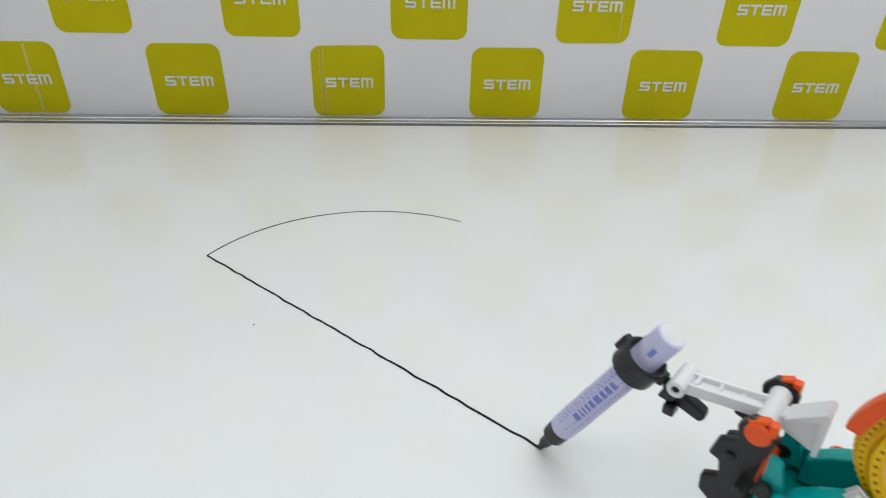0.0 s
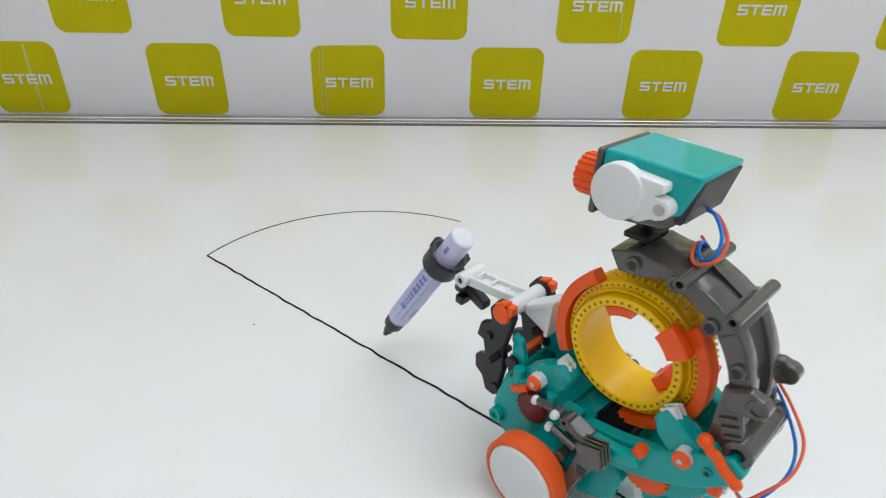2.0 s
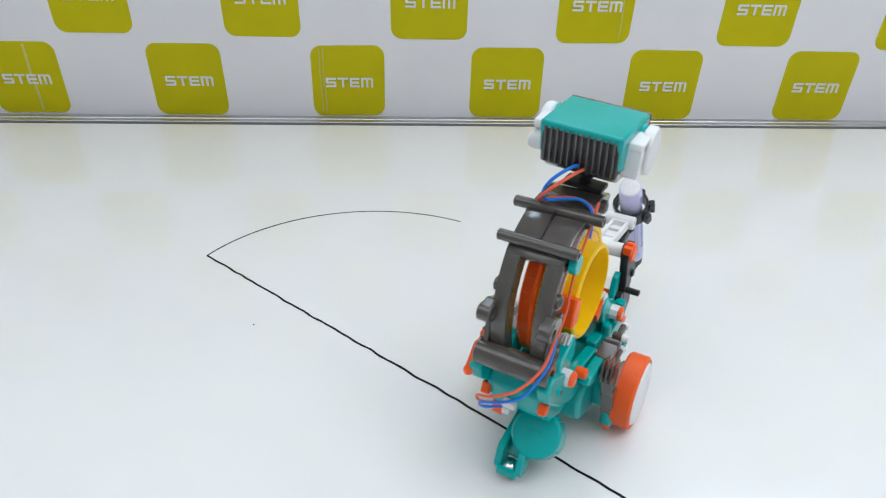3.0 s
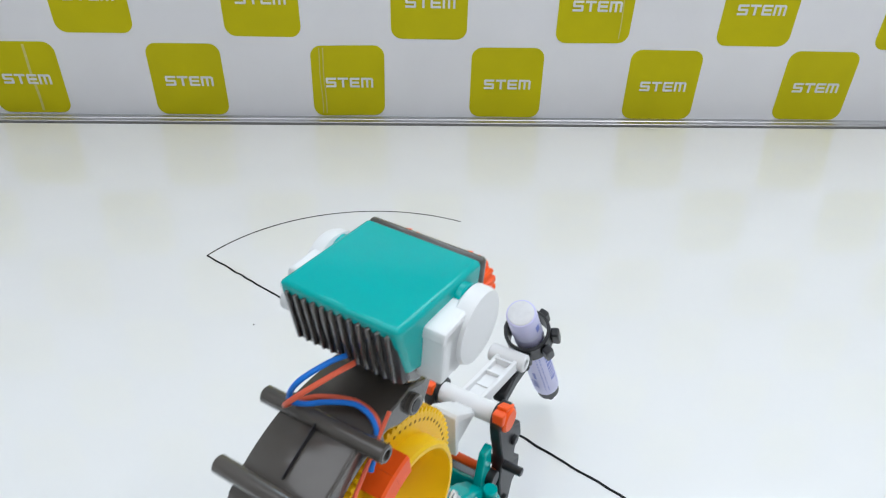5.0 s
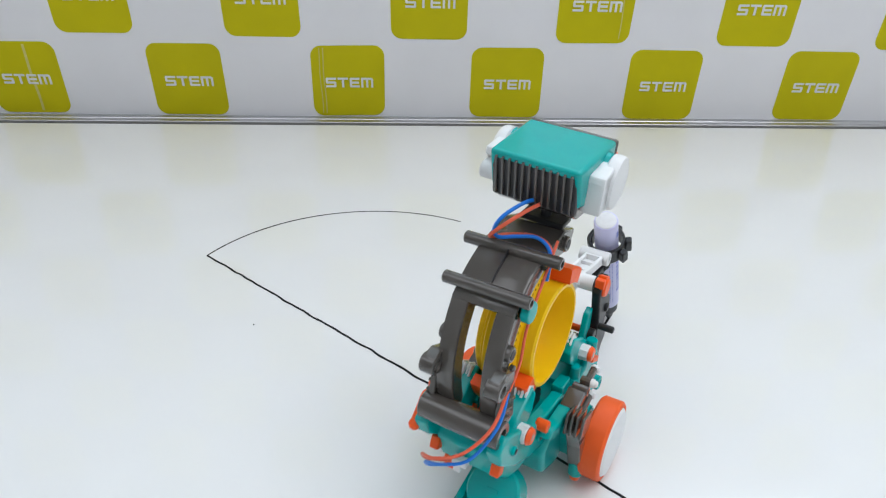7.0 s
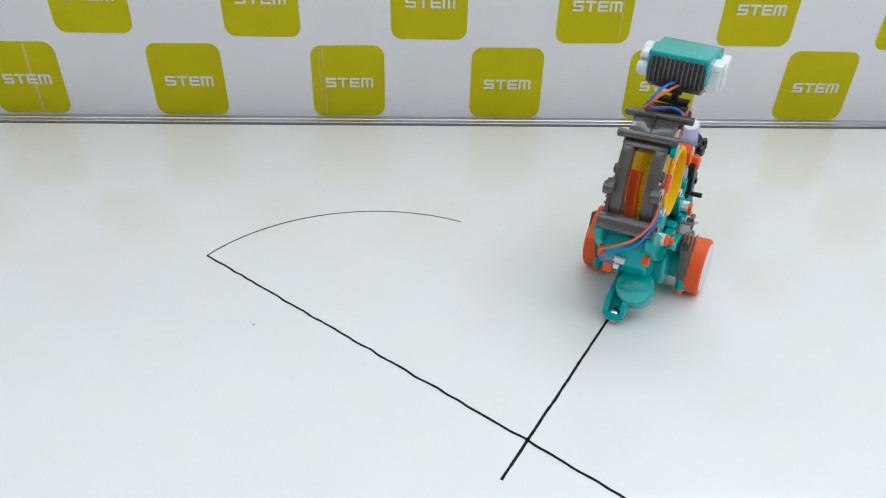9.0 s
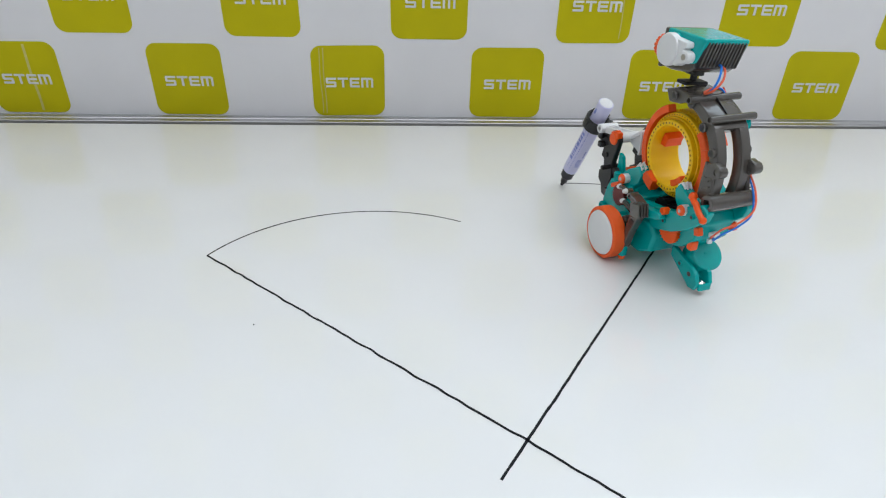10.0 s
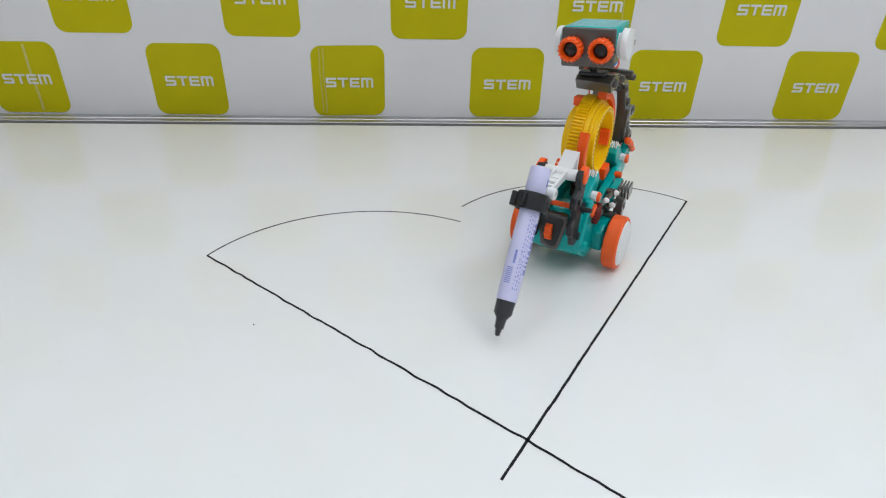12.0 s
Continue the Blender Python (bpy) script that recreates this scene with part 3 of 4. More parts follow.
def build_spine():
    cx, cz = RING_AXIS[0], RING_AXIS[2]
    on = lambda r, a: (cx + r * math.cos(radians(a)), cz + r * math.sin(radians(a)))
    def arc_of(r0, r1, a0, a1, n):
        return [on(r0 + (r1 - r0) * k / n, a0 + (a1 - a0) * k / n) for k in range(n + 1)]

    outer = [(-0.0090, 0.1575), (-0.0230, 0.1620)] + arc_of(0.0575, 0.0640, 97, 142, 9)
    inner = arc_of(0.0535, 0.0505, 142, 103, 8) + [(-0.0290, 0.1500), (-0.0150, 0.1480)]
    top = [prism(outer + inner, -0.0155, 0.0155, 0.0012)]
    forks = []
    for s in (1, -1):
        forks.append(prism(arc_of(0.0636, 0.0612, 139, 192, 9) + [(-0.0830, 0.0835), (-0.0770, 0.0840)] + arc_of(0.0515, 0.0530, 196, 139, 9), s * 0.0068, s * 0.0155, 0.0012))
    sp = part("spine", join(*top, *forks), SPINE, robot, "curved dark grey back frame")
    part("spine_seam", box(-0.0570, 0, 0.1548, 0.018, 0.0003, 0.0030, 0, m=pose(0, 0, 0, 0, -30, 0)), BLACK, robot)
    part("cross_rod", rod((-0.0473, 0.0233, 0.1588), (-0.0473, -0.0245, 0.1588), 0.0030, hole=0.0017), SPINE, robot)
    part("cross_rod", rod((-0.0706, 0.0207, 0.1503), (-0.0706, -0.0214, 0.1503), 0.0030, hole=0.0017), SPINE, robot)
    part("hinge_tube", rod((-0.0868, 0.0205, 0.0893), (-0.0868, -0.0205, 0.0893), 0.0068, n=24, hole=0.0035), SPINE, robot)
    for s in (1, -1):
        for x, z in ((-0.0222, 0.1550), (-0.0430, 0.1545), (-0.0612, 0.1412), (-0.0765, 0.1260), (-0.0810, 0.1000)):
            part("boss", rod((x, s * 0.015, z), (x, s * 0.0176, z), 0.0038, n=16), SPINE, robot)
            # the bore's shade is a black disc on the closed boss
            part("boss_hole_shade", rod((x, s * 0.0174, z), (x, s * 0.0178, z), 0.0024, n=14, bevel=0.0001), BLACK, robot)
        lug = join(prism([(-0.0750, 0.1175), (-0.0840, 0.1215), (-0.0910, 0.1200), (-0.0932, 0.1145), (-0.0885, 0.1098), (-0.0760, 0.1065)], s * 0.0130, s * 0.0190, 0.001), rod((-0.0886, s * 0.0125, 0.1154), (-0.0886, s * 0.0198, 0.1154), 0.0048, n=20, hole=0.0028))
        part("lug", lug, SPINE, robot)
        part("side_plate", join(prism([(-0.0735, 0.1190), (-0.0820, 0.1160), (-0.0870, 0.0960), (-0.0830, 0.0860), (-0.0720, 0.0900)], s * 0.0154, s * 0.0185, 0.0008),
                                *[box(-0.0785 - 0.002 * k, s * 0.019, 0.104 - 0.004 * k, 0.008, 0.002, 0.0014, 0.0003, m=pose(0, 0, 0, 0, 25, 0)) for k in range(3)]), SPINE, robot)
    part("clip", join(sweep([(-0.0735, 0.0225, 0.0900), (-0.0770, 0.0235, 0.0870), (-0.0800, 0.0240, 0.0865), (-0.0840, 0.0240, 0.0820), (-0.0900, 0.0235, 0.0775)], 0.0025, 10, 6), ball((-0.0735, 0.0225, 0.090), 0.0036, 12), ball((-0.0905, 0.0235, 0.0772), 0.0030, 12)), ORANGE, robot, "bent orange clip")
    part("teal_pin", rod((-0.0655, -0.0165, 0.1425), (-0.0655, -0.0205, 0.1425), 0.0052, n=16), TEAL, robot)
    return sp


def build_ring():
    ring = new("code_ring")
    ring.parent = robot
    ring.matrix_basis = pose(*RING_AXIS)
    up = pose(0, 0, 0, -90)
    RS = 0.93
    core = lathe([(0.0272, -0.0160), (0.0290, -0.0160), (0.0300, -0.0150), (0.0300, -0.0080), (0.0375, -0.0080), (0.0385, -0.0078), (0.0385, 0.0024), (0.0376, 0.0026), (0.0383, 0.0032), (0.0383, 0.0065), (0.0378, 0.0070), (0.0347, 0.0070), (0.0347, 0.0094), (0.0341, 0.0098), (0.0336, 0.0094), (0.0336, 0.0080), (0.0324, 0.0080), (0.0324, 0.0128), (0.0318, 0.0134), (0.0280, 0.0134), (0.0272, 0.0126)], None, 304, closed=True)
    for v in core.verts:
        r = math.hypot(v.co.x, v.co.y)
        if abs(r - 0.0385) < 1e-4 and v.co.z < 0.003:
            f = 1.055 if round(math.degrees(math.atan2(v.co.y, v.co.x)) / 360 * 304) % 4 < 2 else 1.0
            v.co.x, v.co.y = v.co.x * f, v.co.y * f
    bmesh.ops.transform(core, matrix=up @ Matrix.Diagonal((RS, RS, 1, 1)), verts=core.verts)
    part("ring_body", core, YELLOW, ring, "yellow toothed code wheel")
    # darker yellow discs on the ring paint the shade in its small holes
    dark = []
    for k in range(44):
        a = 6.28319 * k / 44
        dark.append(rod((0.0277 * math.cos(a), 0.0130, 0.0277 * math.sin(a)), (0.0277 * math.cos(a), 0.01352, 0.0277 * math.sin(a)), 0.0009, n=8, bevel=0.00002))
    for k in range(64):
        a = 6.28319 * k / 64
        dark.append(rod((0.0339 * math.cos(a), 0.0065, 0.0339 * math.sin(a)), (0.0339 * math.cos(a), 0.00712, 0.0339 * math.sin(a)), 0.0007, n=8, bevel=0.00002))
        dark.append(rod((0.0333 * math.cos(a), -0.0075, 0.0333 * math.sin(a)), (0.0333 * math.cos(a), -0.00812, 0.0333 * math.sin(a)), 0.0007, n=8, bevel=0.00002))
    tagged(part("peg_hole_shade", join(*dark), material("hole_shade", (0.35, 0.16, 0.003), 0.6), ring), kind="stuff")

    def block(name, parent, a0, a1, r0, r1, y0, y1, at=(0, 0, 0), step=11.0):
        n = max(1, round((a1 - a0) / step))
        for k in range(n):
            b0, b1 = a0 + (a1 - a0) * k / n, a0 + (a1 - a0) * (k + 1) / n
            bm = lathe([(r0, y0), (r0, y1), (r1 - 0.0008, y1), (r1, y1 - 0.0008), (r1, y0 + 0.0008), (r1 - 0.0008, y0)], pose(*at, 90) @ Matrix.Diagonal((1, 1, -1, 1)), 5, True, b0 + 0.07, b1 - 0.07)
            part(name, bm, ORANGE, parent)

    # the turn at 10.5 s is the ring's zero
    for a0, a1 in ((-75, 57), (122, 205)):
        block("code_block", ring, a0, a1, 0.0362, 0.0425, 0.0028, 0.0104)
    block("code_block", ring, -84, -58, 0.0265, 0.0365, 0.0100, 0.0185, step=15)
    block("code_block", ring, -8, 18, 0.0180, 0.0252, -0.0120, 0.0040, step=13)
    block("code_block", ring, 205, 240, 0.0200, 0.0252, 0.0040, 0.0122, step=12)
    block("code_block", ring, -24, 2, 0.0285, 0.0365, -0.0185, -0.0078, step=13)
    block("code_block", ring, 118, 140, 0.0280, 0.0360, -0.0172, -0.0078, step=11)
    return ring


def build_head():
    h = new("head")
    h.parent = robot
    h.matrix_basis = pose(-0.0195, -0.0033, 0.1715, 3.9, 0, 1.2)
    # case: wider and taller at the top, raked rear face
    case = prism([(0.0215, 0.001), (0.0215, 0.0285), (-0.0225, 0.0290), (-0.0165, 0.0060), (-0.0120, 0.0025), (0.010, 0.000)], -0.0195, 0.0195, 0.0018, 3)
    part("case", case, SPINE, h, "dark grey head case")
    shell = prism([(0.0200, 0.0160), (0.0200, 0.0310), (-0.0250, 0.0302), (-0.0238, 0.0255), (-0.0185, 0.0110), (-0.004, 0.0075), (0.008, 0.0090)], -0.0219, 0.0219, 0.0020, 4)
    for v in shell.verts:
        v.co.y *= 1.0 - 0.05 * max(0.0, -v.co.x / 0.0235)
    part("shell", shell, TEAL, h, "glossy teal head shell")
    part("face_plate", box(0.0217, 0, 0.0152, 0.0036, 0.0440, 0.0308, 0.0018, seg=3), SPINE, h)
    part("grille", box(-0.0195, 0, 0.0178, 0.0046, 0.0398, 0.0222, 0.0016, m=pose(0, 0, 0, 0, -14, 0)), BLACK, h)
    for k in range(12):
        part("grille_fin", box(-0.0214, -0.0173 + 0.00315 * k, 0.0182, 0.0034, 0.0013, 0.0200, 0.0005, m=pose(0, 0, 0, 0, -14, 0)), SPINE, h)
    for s in (1, -1):
        y = s * 0.0122
        prof = [(0.0068, 0.000), (0.0088, 0.000), (0.0093, 0.003), (0.0093, 0.0096), (0.0086, 0.0110), (0.0070, 0.0114), (0.0062, 0.0092), (0.0058, 0.0040)]
        eye = lathe(prof, None, 108)
        for v in eye.verts:
            r = math.hypot(v.co.x, v.co.y)
            if r > 0.0080 and v.co.z > 0.002:
                f = 1.07 if int(math.degrees(math.atan2(v.co.y, v.co.x)) % 360 / 10) % 2 else 0.97
                v.co.x, v.co.y = v.co.x * f, v.co.y * f
        bmesh.ops.transform(eye, matrix=pose(0.0225, y, 0.0145, 0, 90, 0), verts=eye.verts)
        part("eye", eye, ORANGE, h, "ribbed orange eye ring")
        part("eye_lens", lathe([(0, 0.0082), (0.003, 0.0080), (0.0055, 0.0068), (0.0066, 0.0050), (0.0066, 0.0)], pose(0.0225, y, 0.0145, 0, 90, 0), 24), LENS, h)
        m = pose(0.0072, s * 0.0216, 0.0164, -90 * s)
        ear = lathe([(0, 0.0088), (0.0104, 0.0086), (0.0119, 0.0080), (0.0125, 0.0066), (0.0125, 0.0030), (0.0110, 0.0020), (0.0110, 0.0), (0, 0.0)], m, 40)
        arm = prism([(0.005, 0.0070), (0.004, 0.0265), (-0.0125, 0.0252), (-0.0132, 0.0212), (-0.0098, 0.0202), (-0.0100, 0.0095), (-0.004, 0.0060)], s * 0.0195, s * 0.0284, 0.0012)
        tab = join(rod((-0.0125, s * 0.0200, 0.0145), (-0.0125, s * 0.0284, 0.0145), 0.0044, n=20), box(-0.0080, s * 0.0242, 0.0142, 0.0090, 0.0080, 0.0100, 0.0008))
        if s > 0:
            part("ear_screw", rod((-0.0125, 0.0280, 0.0145), (-0.0125, 0.0290, 0.0145), 0.0024, n=14, bevel=0.0002), SCREW, h)
        else:
            tab.free()
            tab = box(-0.0075, -0.0240, 0.0160, 0.0100, 0.0088, 0.0180, 0.0010)
        part("ear", join(ear, arm, tab), WHITE, h, "white round ear cover")
        part("ear_post", rod((0.0075, s * 0.018, 0.0235), (0.0075, s * 0.0240, 0.0235), 0.0056, n=20), TEAL, h)
    part("neck", join(rod((0.0030, 0, -0.0085), (0.0030, 0, 0.003), 0.0028, n=14), box(0.0030, 0, 0.000, 0.012, 0.010, 0.005, 0.001), box(0.003, 0, -0.0085, 0.012, 0.022, 0.003, 0.0008)), BLACK, h)
    return h


def build_front_arms():
    for s in (1, -1):
        y0, y1 = s * 0.0145, s * 0.0198
        plate = prism([(x + 0.0035, z * 0.975) for x, z in [(0.0370, 0.103), (0.0470, 0.105), (0.0520, 0.098), (0.0500, 0.089), (0.0580, 0.085), (0.0605, 0.075), (0.0555, 0.0735), (0.0535, 0.0640), (0.0610, 0.0600), (0.0605, 0.0510), (0.0550, 0.0470), (0.0520, 0.0380), (0.0450, 0.0370), (0.0420, 0.0480), (0.0395, 0.0600), (0.0405, 0.0750), (0.0370, 0.0880), (0.0350, 0.0970)]], y0, y1, 0.0011)
        hooks = [rod((0.0465, s * 0.010, 0.068), (0.0465, s * 0.029, 0.068), 0.0022, n=12), rod((0.0380, s * 0.012, 0.066), (0.0380, s * 0.020, 0.066), 0.0040, n=14),
                 rod((0.0475, s * 0.014, 0.043), (0.0475, s * 0.0215, 0.043), 0.0036, n=14), rod((0.0545, s * 0.015, 0.077), (0.0545, s * 0.0215, 0.077), 0.0026, n=12)]
        part("front_arm", join(plate, *hooks), BLACK, robot, "black hooked front arm")
        part("brace", prism([(0.028, 0.060), (0.034, 0.082), (0.040, 0.084), (0.040, 0.060)], s * 0.0125, s * 0.0165, 0.001), TEAL, robot)


def build_pen_arm():
    """White lever with the black pen clamp, about its axle."""
    p = new("pen_arm")
    p.parent = robot
    ax, az, short = 0.042, 0.099, 0.837
    L = lambda x, y, z: ((x - ax) * short, y, z - az)
    part("axle", rod(L(0.042, 0.0165, 0.099), L(0.042, -0.0165, 0.099), 0.0048, n=20, bevel=0.0008), WHITE, p)
    for s in (1, -1):
        part("collar", rod(L(0.042, s * 0.0138, 0.099), L(0.042, s * 0.0186, 0.099), 0.0062, n=20), BLACK, p)
        knob = join(rod(L(0.042, s * 0.0186, 0.099), L(0.042, s * 0.0214, 0.099), 0.0058, n=24, bevel=0.001), box(0.001, s * 0.0180, 0.0060, 0.009, 0.0050, 0.0022, 0.0008, m=pose(0, 0, 0, 0, 25, 0)), box(-0.005, s * 0.0180, 0.0045, 0.004, 0.0055, 0.006, 0.0008))
        part("knob", knob, ORANGE, p, "orange winged knob")
    pts = [(0.044, 0.1030), (0.060, 0.1005), (0.086, 0.0975), (0.092, 0.0955), (0.091, 0.0915), (0.086, 0.0910), (0.060, 0.0945), (0.044, 0.0960)]
    rails = [prism([((x - ax) * short, z - az) for x, z in pts], y - 0.0011, y + 0.0011, 0.0006) for y in (0.0048, -0.0048)]
    web = prism([((x - ax) * short, z - az) for x, z in ((0.046, 0.0975), (0.086, 0.0930), (0.086, 0.0945), (0.046, 0.0995))], -0.0050, 0.0050, 0.0003)
    tip = rod(L(0.0905, 0.0105, 0.0945), L(0.0905, -0.0090, 0.0945), 0.0046, n=18, hole=0.0022)
    cross = [box((x - ax) * short, 0, 0.0965 - az, 0.0014, 0.0090, 0.0048, 0.0003) for x in (0.058, 0.070, 0.082)]
    part("lever", join(*rails, web, tip, *cross), WHITE, p, "white ribbed lever")
    wing = prism([(0.038 - ax, 0.1010 - az), (0.022 - ax, 0.1120 - az), (0.0205 - ax, 0.1110 - az), (0.0200 - ax, 0.0905 - az), (0.0225 - ax, 0.0900 - az), (0.038 - ax, 0.0955 - az)], -0.0045, 0.0045, 0.0006)
    rim = prism([(0.036 - ax, 0.1020 - az), (0.0215 - ax, 0.1130 - az), (0.0195 - ax, 0.1120 - az), (0.0195 - ax, 0.0895 - az), (0.0220 - ax, 0.0890 - az), (0.0225 - ax, 0.1080 - az), (0.036 - ax, 0.0990 - az)], -0.0065, 0.0065, 0.0005)
    part("wing", join(wing, rim), WHITE, p)
    # clamp round the marker
    d = (PEN_END - NIB).normalized()
    c = NIB + d * 0.102 - Vector(ARM_AXIS)
    m = Matrix.Translation(c) @ d.to_track_quat("Z", "Y").to_matrix().to_4x4()
    clamp = lathe([(0.0104, -0.0066), (0.0117, -0.0066), (0.0122, -0.0060), (0.0122, 0.0060), (0.0117, 0.0066), (0.0104, 0.0066)], m, 36, closed=True)
    part("clamp", clamp, BLACK, p, "black clamp ring")
    for k, (ax_, ay_, aw, ah) in enumerate(((0.0136, 0.004, 0.0044, 0.0110), (0.0132, -0.006, 0.0044, 0.0100), (0.004, 0.0126, 0.0040, 0.0100), (-0.0112, 0.0, 0.0036, 0.0105), (0.004, -0.0130, 0.0050, 0.0080))):
        part("clamp_lug", box(0, 0, 0, aw, 0.0050, ah, 0.001, m=m @ pose(ax_, ay_, 0, 0, 0, math.degrees(math.atan2(ay_, ax_)))), BLACK, p)
    screw = rod(m @ Vector((0.004, -0.011, 0)), m @ Vector((0.004, -0.0205, 0)), 0.0020, n=10)
    nut = rod(m @ Vector((0.004, -0.016, 0)), m @ Vector((0.004, -0.0185, 0)), 0.0032, n=8)
    part("clamp_screw", join(screw, nut), BLACK, p)
    bar = join(prism([(x * short, z) for x, z in [(0.100 - ax, 0.0860 - az), (0.088 - ax, 0.0865 - az), (0.0740 - ax, 0.0815 - az), (0.0735 - ax, 0.0775 - az), (0.0760 - ax, 0.0750 - az), (0.090 - ax, 0.0785 - az), (0.103 - ax, 0.0790 - az)]], -0.0050, 0.0020, 0.0012),
               box((0.093 - ax) * short, 0.003, 0.0775 - az, 0.006, 0.008, 0.006, 0.001), rod(L(0.0905, 0.006, 0.0945), L(0.0960, 0.004, 0.0840), 0.0035, n=12))
    part("clamp_bar", bar, BLACK, p)
    return p


def build_marker():
    k = new("marker")
    k.parent = robot
    tagged(k, label="white dry-erase marker with blue print and dark nib")
    tipv, endv = NIB - Vector(ARM_AXIS), PEN_END - Vector(ARM_AXIS)
    d = endv - tipv
    n = d.length
    m = Matrix.Translation(tipv) @ d.to_track_quat("Z", "Y").to_matrix().to_4x4()
    nib = lathe([(0, 0), (0.0012, 0.0002), (0.0019, 0.0010), (0.0023, 0.0050), (0.0034, 0.0062), (0.0040, 0.0130), (0.0056, 0.0155), (0.0068, 0.0170), (0.0072, 0.0260), (0.0072, 0.0275)], m, 28)
    part("nib_holder", nib, FELT, k, "dark grey nib and collar")
    part("barrel", lathe([(0.0070, 0.0270), (0.0077, 0.0275), (0.0078, 0.0300), (0.0078, n - 0.020), (0.0076, n - 0.0196), (0.0076, n - 0.0190), (0.0078, n - 0.0186), (0.0078, n - 0.0015), (0.0074, n - 0.0002), (0.0060, n)], m, 36), BARREL, k, "white printed barrel")
    part("end_cap", lathe([(0.0070, n - 0.0010), (0.0066, n + 0.0003), (0.0040, n + 0.0006), (0, n + 0.0006)], m, 24), ENDCAP, k)

    def bar(z, a, dz, da):
        """A bar of print on the barrel."""
        bm = bmesh.new()
        r = 0.00788
        rows = [[bm.verts.new(m @ Vector((r * math.cos(radians(a + da * i / 4)), r * math.sin(radians(a + da * i / 4)), z + j * dz))) for i in range(5)] for j in (0, 1)]
        for i in range(4):
            bm.faces.new((rows[0][i], rows[0][i + 1], rows[1][i + 1], rows[1][i]))
        return bm

    rng = random.Random(5)
    bars = []
    for a in (60, 240):
        for i in range(9):
            bars.append(bar(0.040 + 0.0014 * i, a, 0.0007, 36))
        bars.append(bar(0.055, a + 26, 0.010, 12))
    for a in (5, 32, 118, 132, 146, 185, 212, 298, 312):
        z = 0.036
        while z < 0.092:
            w = rng.uniform(0.0006, 0.0022)
            bars.append(bar(z, a, w, 5))
            z += w + rng.uniform(0.0007, 0.0022)
    for a in (160, 338):
        z = 0.048
        for w in (0.004, 0.0015, 0.0015, 0.002, 0.003, 0.0045, 0.003, 0.0035, 0.003):
            bars.append(bar(z, a, w, 34))
            z += w + 0.0016
        bars.append(bar(n - 0.0135, a + 5, 0.006, 20))
    tagged(part("print", join(*bars), PRINT, k, "blue print bars"), kind="stuff")
    part("print_line", lathe([(0.00784, n - 0.0290), (0.00790, n - 0.0288), (0.00784, n - 0.0286)], m, 36), PRINT, k)
    return k


def build_wires():
    part("blue_lead", sweep([(-0.0385, -0.0060, 0.1815), (-0.0450, -0.0030, 0.1815), (-0.0520, 0.0030, 0.1765), (-0.0530, 0.0065, 0.1695), (-0.0485, 0.0060, 0.1640), (-0.0430, 0.0000, 0.1635), (-0.0400, -0.0090, 0.1640), (-0.0410, -0.0160, 0.1590), (-0.0470, -0.0180, 0.1480)], 0.0009), BLUE_WIRE, robot, "thin blue wire")
    part("red_lead", sweep([(-0.0380, -0.0085, 0.1800), (-0.0460, -0.0060, 0.1795), (-0.0540, 0.0010, 0.1740), (-0.0540, 0.0075, 0.1670), (-0.0470, 0.0090, 0.1628), (-0.0420, 0.0040, 0.1630), (-0.0385, -0.0070, 0.1635), (-0.0395, -0.0155, 0.1600), (-0.0450, -0.0175, 0.1500)], 0.0009), RED_WIRE, robot, "thin red wire")
    part("blue_lead", sweep([(-0.0800, -0.0185, 0.1080), (-0.0900, -0.0190, 0.0960), (-0.1010, -0.0120, 0.0830), (-0.1040, 0.000, 0.0760), (-0.1000, 0.0110, 0.0680), (-0.0940, 0.0120, 0.0600), (-0.0860, 0.0050, 0.0570)], 0.0008), BLUE_WIRE, robot, "thin blue wire")
    part("red_lead", sweep([(-0.0810, -0.0185, 0.1100), (-0.0930, -0.0180, 0.0980), (-0.1040, -0.0100, 0.0880), (-0.1060, 0.003, 0.0800), (-0.1000, 0.0130, 0.0720), (-0.0930, 0.0140, 0.0620), (-0.0860, 0.0060, 0.0590)], 0.0008), RED_WIRE, robot, "thin red wire")
    part("spine_lead", sweep([(-0.0360, -0.0172, 0.1630), (-0.0500, -0.0175, 0.1490), (-0.0640, -0.0178, 0.1330), (-0.0700, -0.0185, 0.1180), (-0.0800, -0.0188, 0.1090)], 0.0007), RED_WIRE, robot)


build_chassis()
WHEELS = {1: build_wheel(1), -1: build_wheel(-1)}
for side_ in (1, -1):
    build_bracket(side_)
    build_locks(side_)
build_spine()
code_ring = build_ring()
build_head()
build_front_arms()
pen_arm = build_pen_arm()
marker = build_marker()
build_wires()

# ---- ink that appears behind the nib ----
# distance driven along the second straight line, by time
DRIVE = [(5.45, 0.0), (5.6, 0.024), (6.0, 0.070), (6.5, 0.136), (7.0, 0.1935), (7.2, 0.2177), (8.8, 0.3994), (9.0, 0.420), (9.2, 0.443)]
START, CORNER = Vector((0.1495, -0.6612)), Vector((0.3921, -0.2774))
second = straight(START, CORNER, 0.0065, 0.0004)
t_second = []
for p_ in second:
    u_ = (Vector(p_) - START).length / (CORNER - START).length * 0.443
    t_second.append(5.45 - u_ / 0.034 * 0.12 if u_ < 0.034 else float(np.interp(u_, [d for _, d in DRIVE], [t for t, _ in DRIVE])))
grown_stroke("straight black marker line crossing the first", second, 0.0019, t_second)
bend = arc((0.2764, -0.3974), 0.1662, 46, 142, 40)
t_bend = [float(np.interp(46 + 96 * i / 40, [46, 95, 130, 142], [9.22, 10.0, 10.5, 10.74])) for i in range(41)]
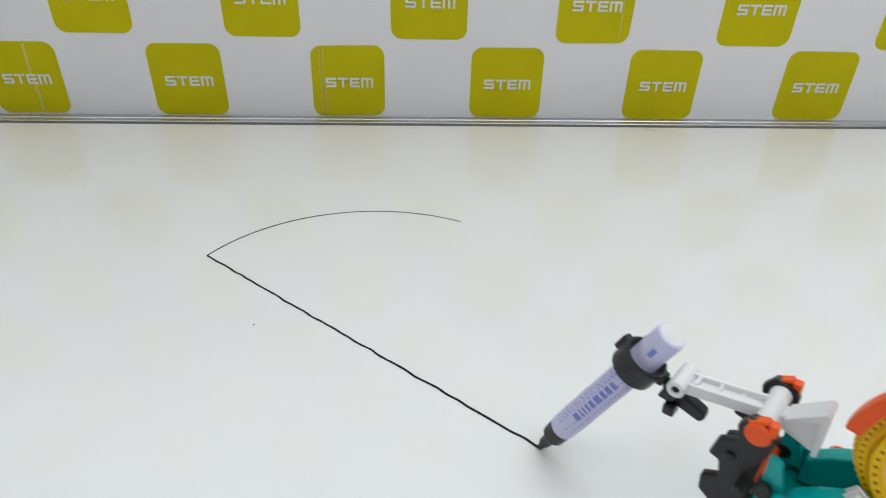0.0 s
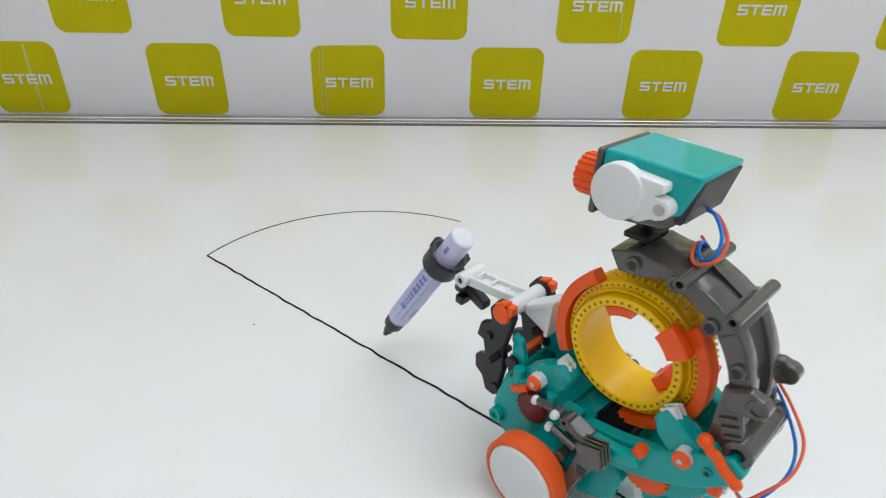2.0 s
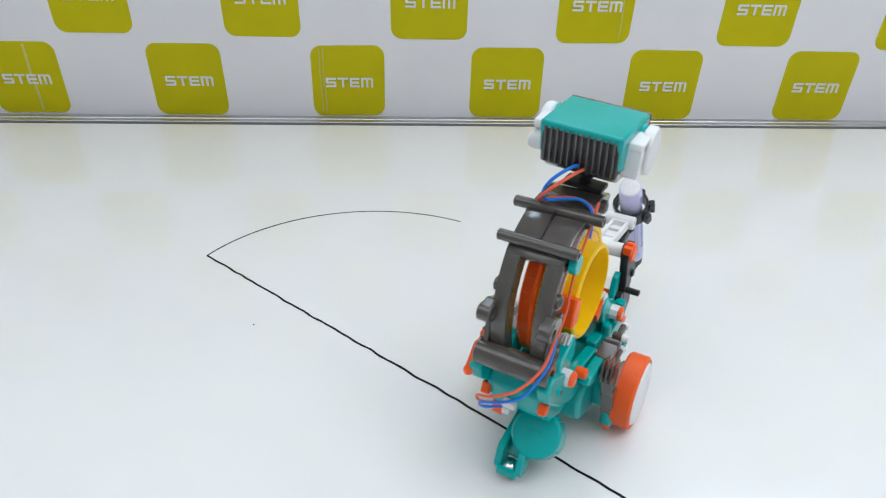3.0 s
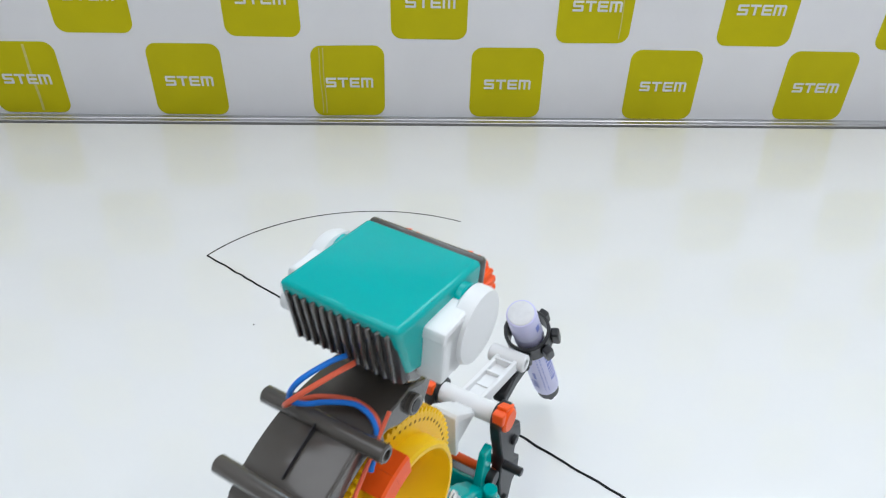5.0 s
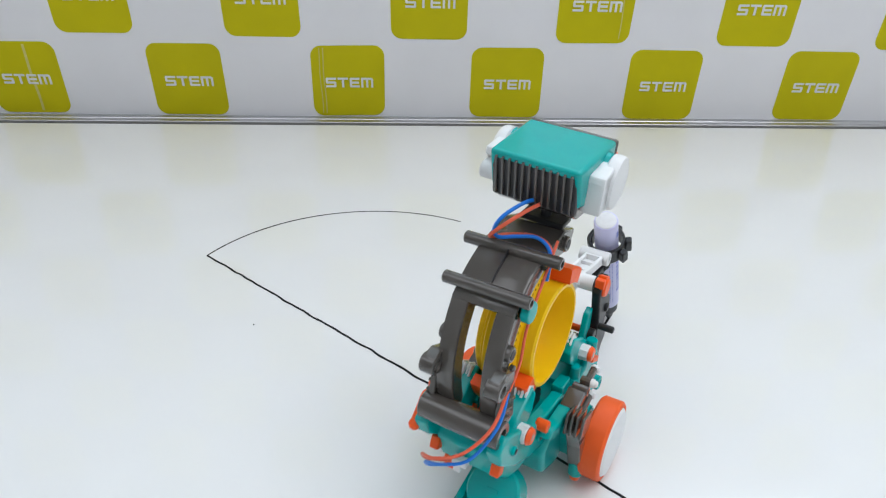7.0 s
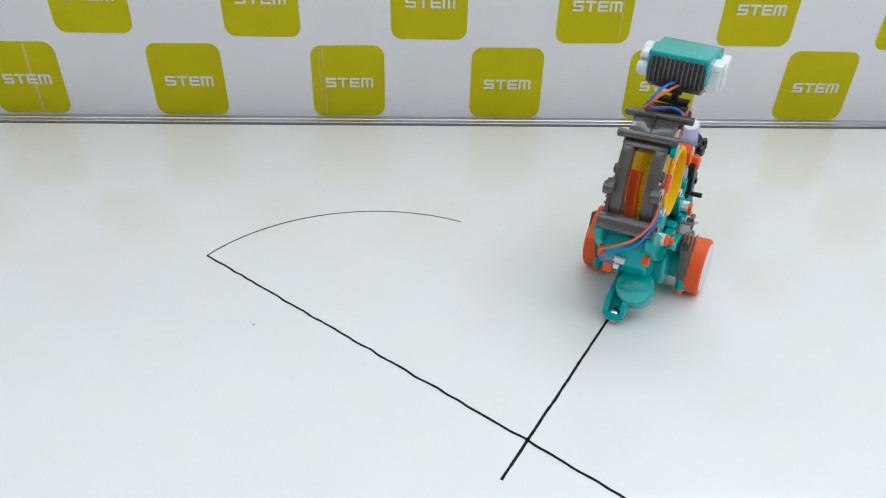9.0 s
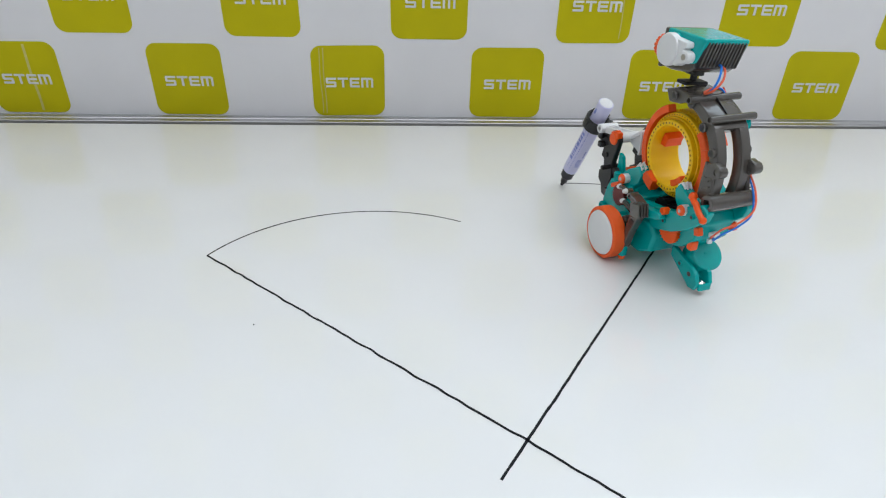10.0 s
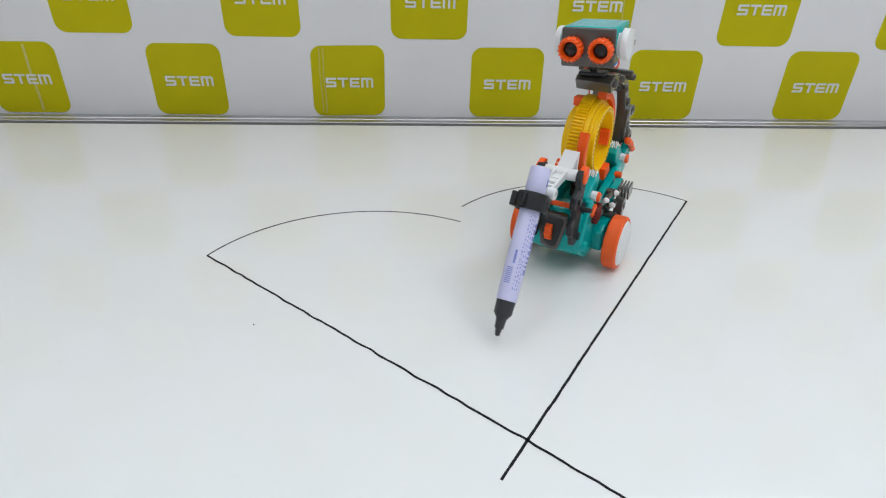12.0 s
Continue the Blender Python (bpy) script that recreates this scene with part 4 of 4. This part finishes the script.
grown_stroke("thin curved black marker line from the corner", bend, 0.0013, t_bend)

# ---- how the robot moves: seconds, x, y, heading ----
H1 = 138.3


def first_leg(t, d):
    return (t, 0.2451 - d * math.cos(radians(H1)), -0.6993 - d * math.sin(radians(H1)), H1)


def pivot(t, c, side, h):
    """The robot turns about one wheel that stands at c."""
    return (t, c[0] + side * 0.0503 * math.sin(radians(h)), c[1] - side * 0.0503 * math.cos(radians(h)), h)


PATH = [first_leg(t, d) for t, d in ((0, 0.068), (0.1, 0.0885), (0.2, 0.109), (0.3, 0.129), (0.4, 0.148), (0.5, 0.161), (0.55, 0.162), (0.6, 0.155), (0.7, 0.132), (0.8, 0.1155), (1.0, 0.0835), (1.25, 0.044), (1.5, 0.004), (1.75, -0.038))]
PATH += [pivot(t, (0.2300, -0.6205), -1, h) for t, h in ((1.92, 137.0), (2.0, 132.3), (2.2, 117.5), (2.4, 102.5), (2.5, 95.8), (2.6, 87.0), (2.7, 78.4), (2.8, 70.4), (2.9, 63.5))]
PATH += [(3.0, 0.1980, -0.5925, 57.6), (3.1, 0.2077, -0.5755, 57.3), (3.2, 0.2204, -0.5574, 57.1), (3.3, 0.2275, -0.5460, 57.0), (3.4, 0.2255, -0.5490, 56.9), (3.6, 0.2100, -0.5730, 56.6),
         (4.0, 0.1775, -0.6225, 56.4), (4.4, 0.1450, -0.6715, 56.3), (4.8, 0.1136, -0.7194, 56.2), (5.0, 0.0992, -0.7420, 56.2), (5.3, 0.0762, -0.7770, 56.3), (5.45, 0.0640, -0.7965, 56.5), (5.5, 0.0655, -0.7943, 56.6),
         (5.6, 0.0740, -0.7795, 56.5), (6.0, 0.1008, -0.7375, 56.6), (6.5, 0.1372, -0.6832, 56.5), (7.0, 0.1682, -0.6348, 56.6), (7.2, 0.1814, -0.6146, 56.7), (8.0, 0.2315, -0.5380, 56.9), (8.8, 0.2808, -0.4624, 57.2), (9.0, 0.2921, -0.4451, 57.4), (9.1, 0.2970, -0.4370, 58.0)]
PATH += [pivot(t, (cx, cy), 1, h) for t, cx, cy, h in ((9.2, 0.2575, -0.4075, 61.0), (9.5, 0.2605, -0.4055, 77.0), (9.75, 0.2640, -0.4065, 91.5), (10.0, 0.2670, -0.4080, 108.5), (10.25, 0.2665, -0.4105, 124.5), (10.5, 0.2655, -0.4127, 141.9),
                                                        (10.75, 0.2690, -0.4150, 159.0), (11.0, 0.2730, -0.4180, 176.0), (11.2, 0.2764, -0.4195, 190.2), (11.5, 0.2800, -0.4205, 208.5), (11.75, 0.2785, -0.4260, 223.5), (12.0, 0.2800, -0.4288, 238.0))]
# small shifts that set the wheels on their true tracks
TRIM = [(0, 0.0010, 0.0061, 0.4), (1.0, 0.0006, 0.0059, 0.6), (1.5, -0.0006, 0.0056, 0.5), (2.0, 0.0005, 0.0024, 1.3), (2.5, 0.0006, 0.0015, 0.7), (3.0, -0.0018, 0.0001, 0.1), (4.8, -0.0001, 0.0018, 0.4), (5.5, -0.0002, 0.0003, 0.0),
        (6.0, 0.0, 0.0006, 0.15), (7.0, 0.0005, 0.0021, 0.6), (9.0, 0.0029, 0.0070, 0.8), (10.0, -0.0014, 0.0052, -0.8), (10.5, 0.0031, 0.0074, 1.0), (11.0, 0.0027, 0.0104, 0.3), (11.5, 0.0033, 0.0125, 0.5), (12.0, 0.0027, 0.0113, 1.5)]
PATH = [tuple([r[0]] + [r[k] + float(np.interp(r[0], [q[0] for q in TRIM], [q[k] for q in TRIM])) for k in (1, 2, 3)]) for r in PATH]
LIFT = [(0, 0.0), (0.33, 0.0), (0.5, -4.3), (1.5, -4.6), (2.5, -5.8), (3.0, -7.2), (4.0, -6.0), (4.8, -4.2), (5.15, -4.0), (5.32, 0.0), (10.72, 0.0), (11.0, -2.6), (11.3, -4.6), (12.0, -4.6)]
RING_TURN = [(0, -246), (1.5, -220), (2.0, -210), (3.0, -182), (4.8, -128), (7.0, -78), (9.0, -33), (10.5, 0), (12.0, 32)]


def wheel_rows(side):
    rows, angle = [], 0.0
    T = [r[0] for r in PATH]
    at = lambda t: [float(np.interp(t, T, [r[k] for r in PATH])) for k in (1, 2, 3)]
    last = at(0)
    for i in range(121):
        x, y, h = at(i / 10)
        f = radians((h + last[2]) / 2)
        ahead = (x - last[0]) * math.cos(f) + (y - last[1]) * math.sin(f)
        angle += math.degrees((ahead - side * 0.0445 * radians(h - last[2])) / WHEEL_R)
        rows.append((i / 10, pose(AXLE_X, side * TRACK, WHEEL_R, 0, angle, 0)))
        last = (x, y, h)
    return rows


def motions():
    walk(robot, [(t, pose(x, y, 0.0004, 0, 0, h)) for t, x, y, h in PATH])
    for side in (1, -1):
        walk(WHEELS[side], wheel_rows(side))
    walk(code_ring, [(t, pose(*RING_AXIS, 0, a, 0)) for t, a in RING_TURN])
    for ob in (pen_arm, marker):
        walk(ob, [(t, pose(*ARM_AXIS, 0, a, 0)) for t, a in LIFT])
    low, high = pose(0, 0, -0.002), pose(0, 0, 0.0001)
    for piece, t in INK_PIECES:
        if t < 0.07:
            piece.matrix_basis = high
            continue
        walk(piece, [(0, low), (t - 0.04, low), (t, high), (12.0, high)])


motions()
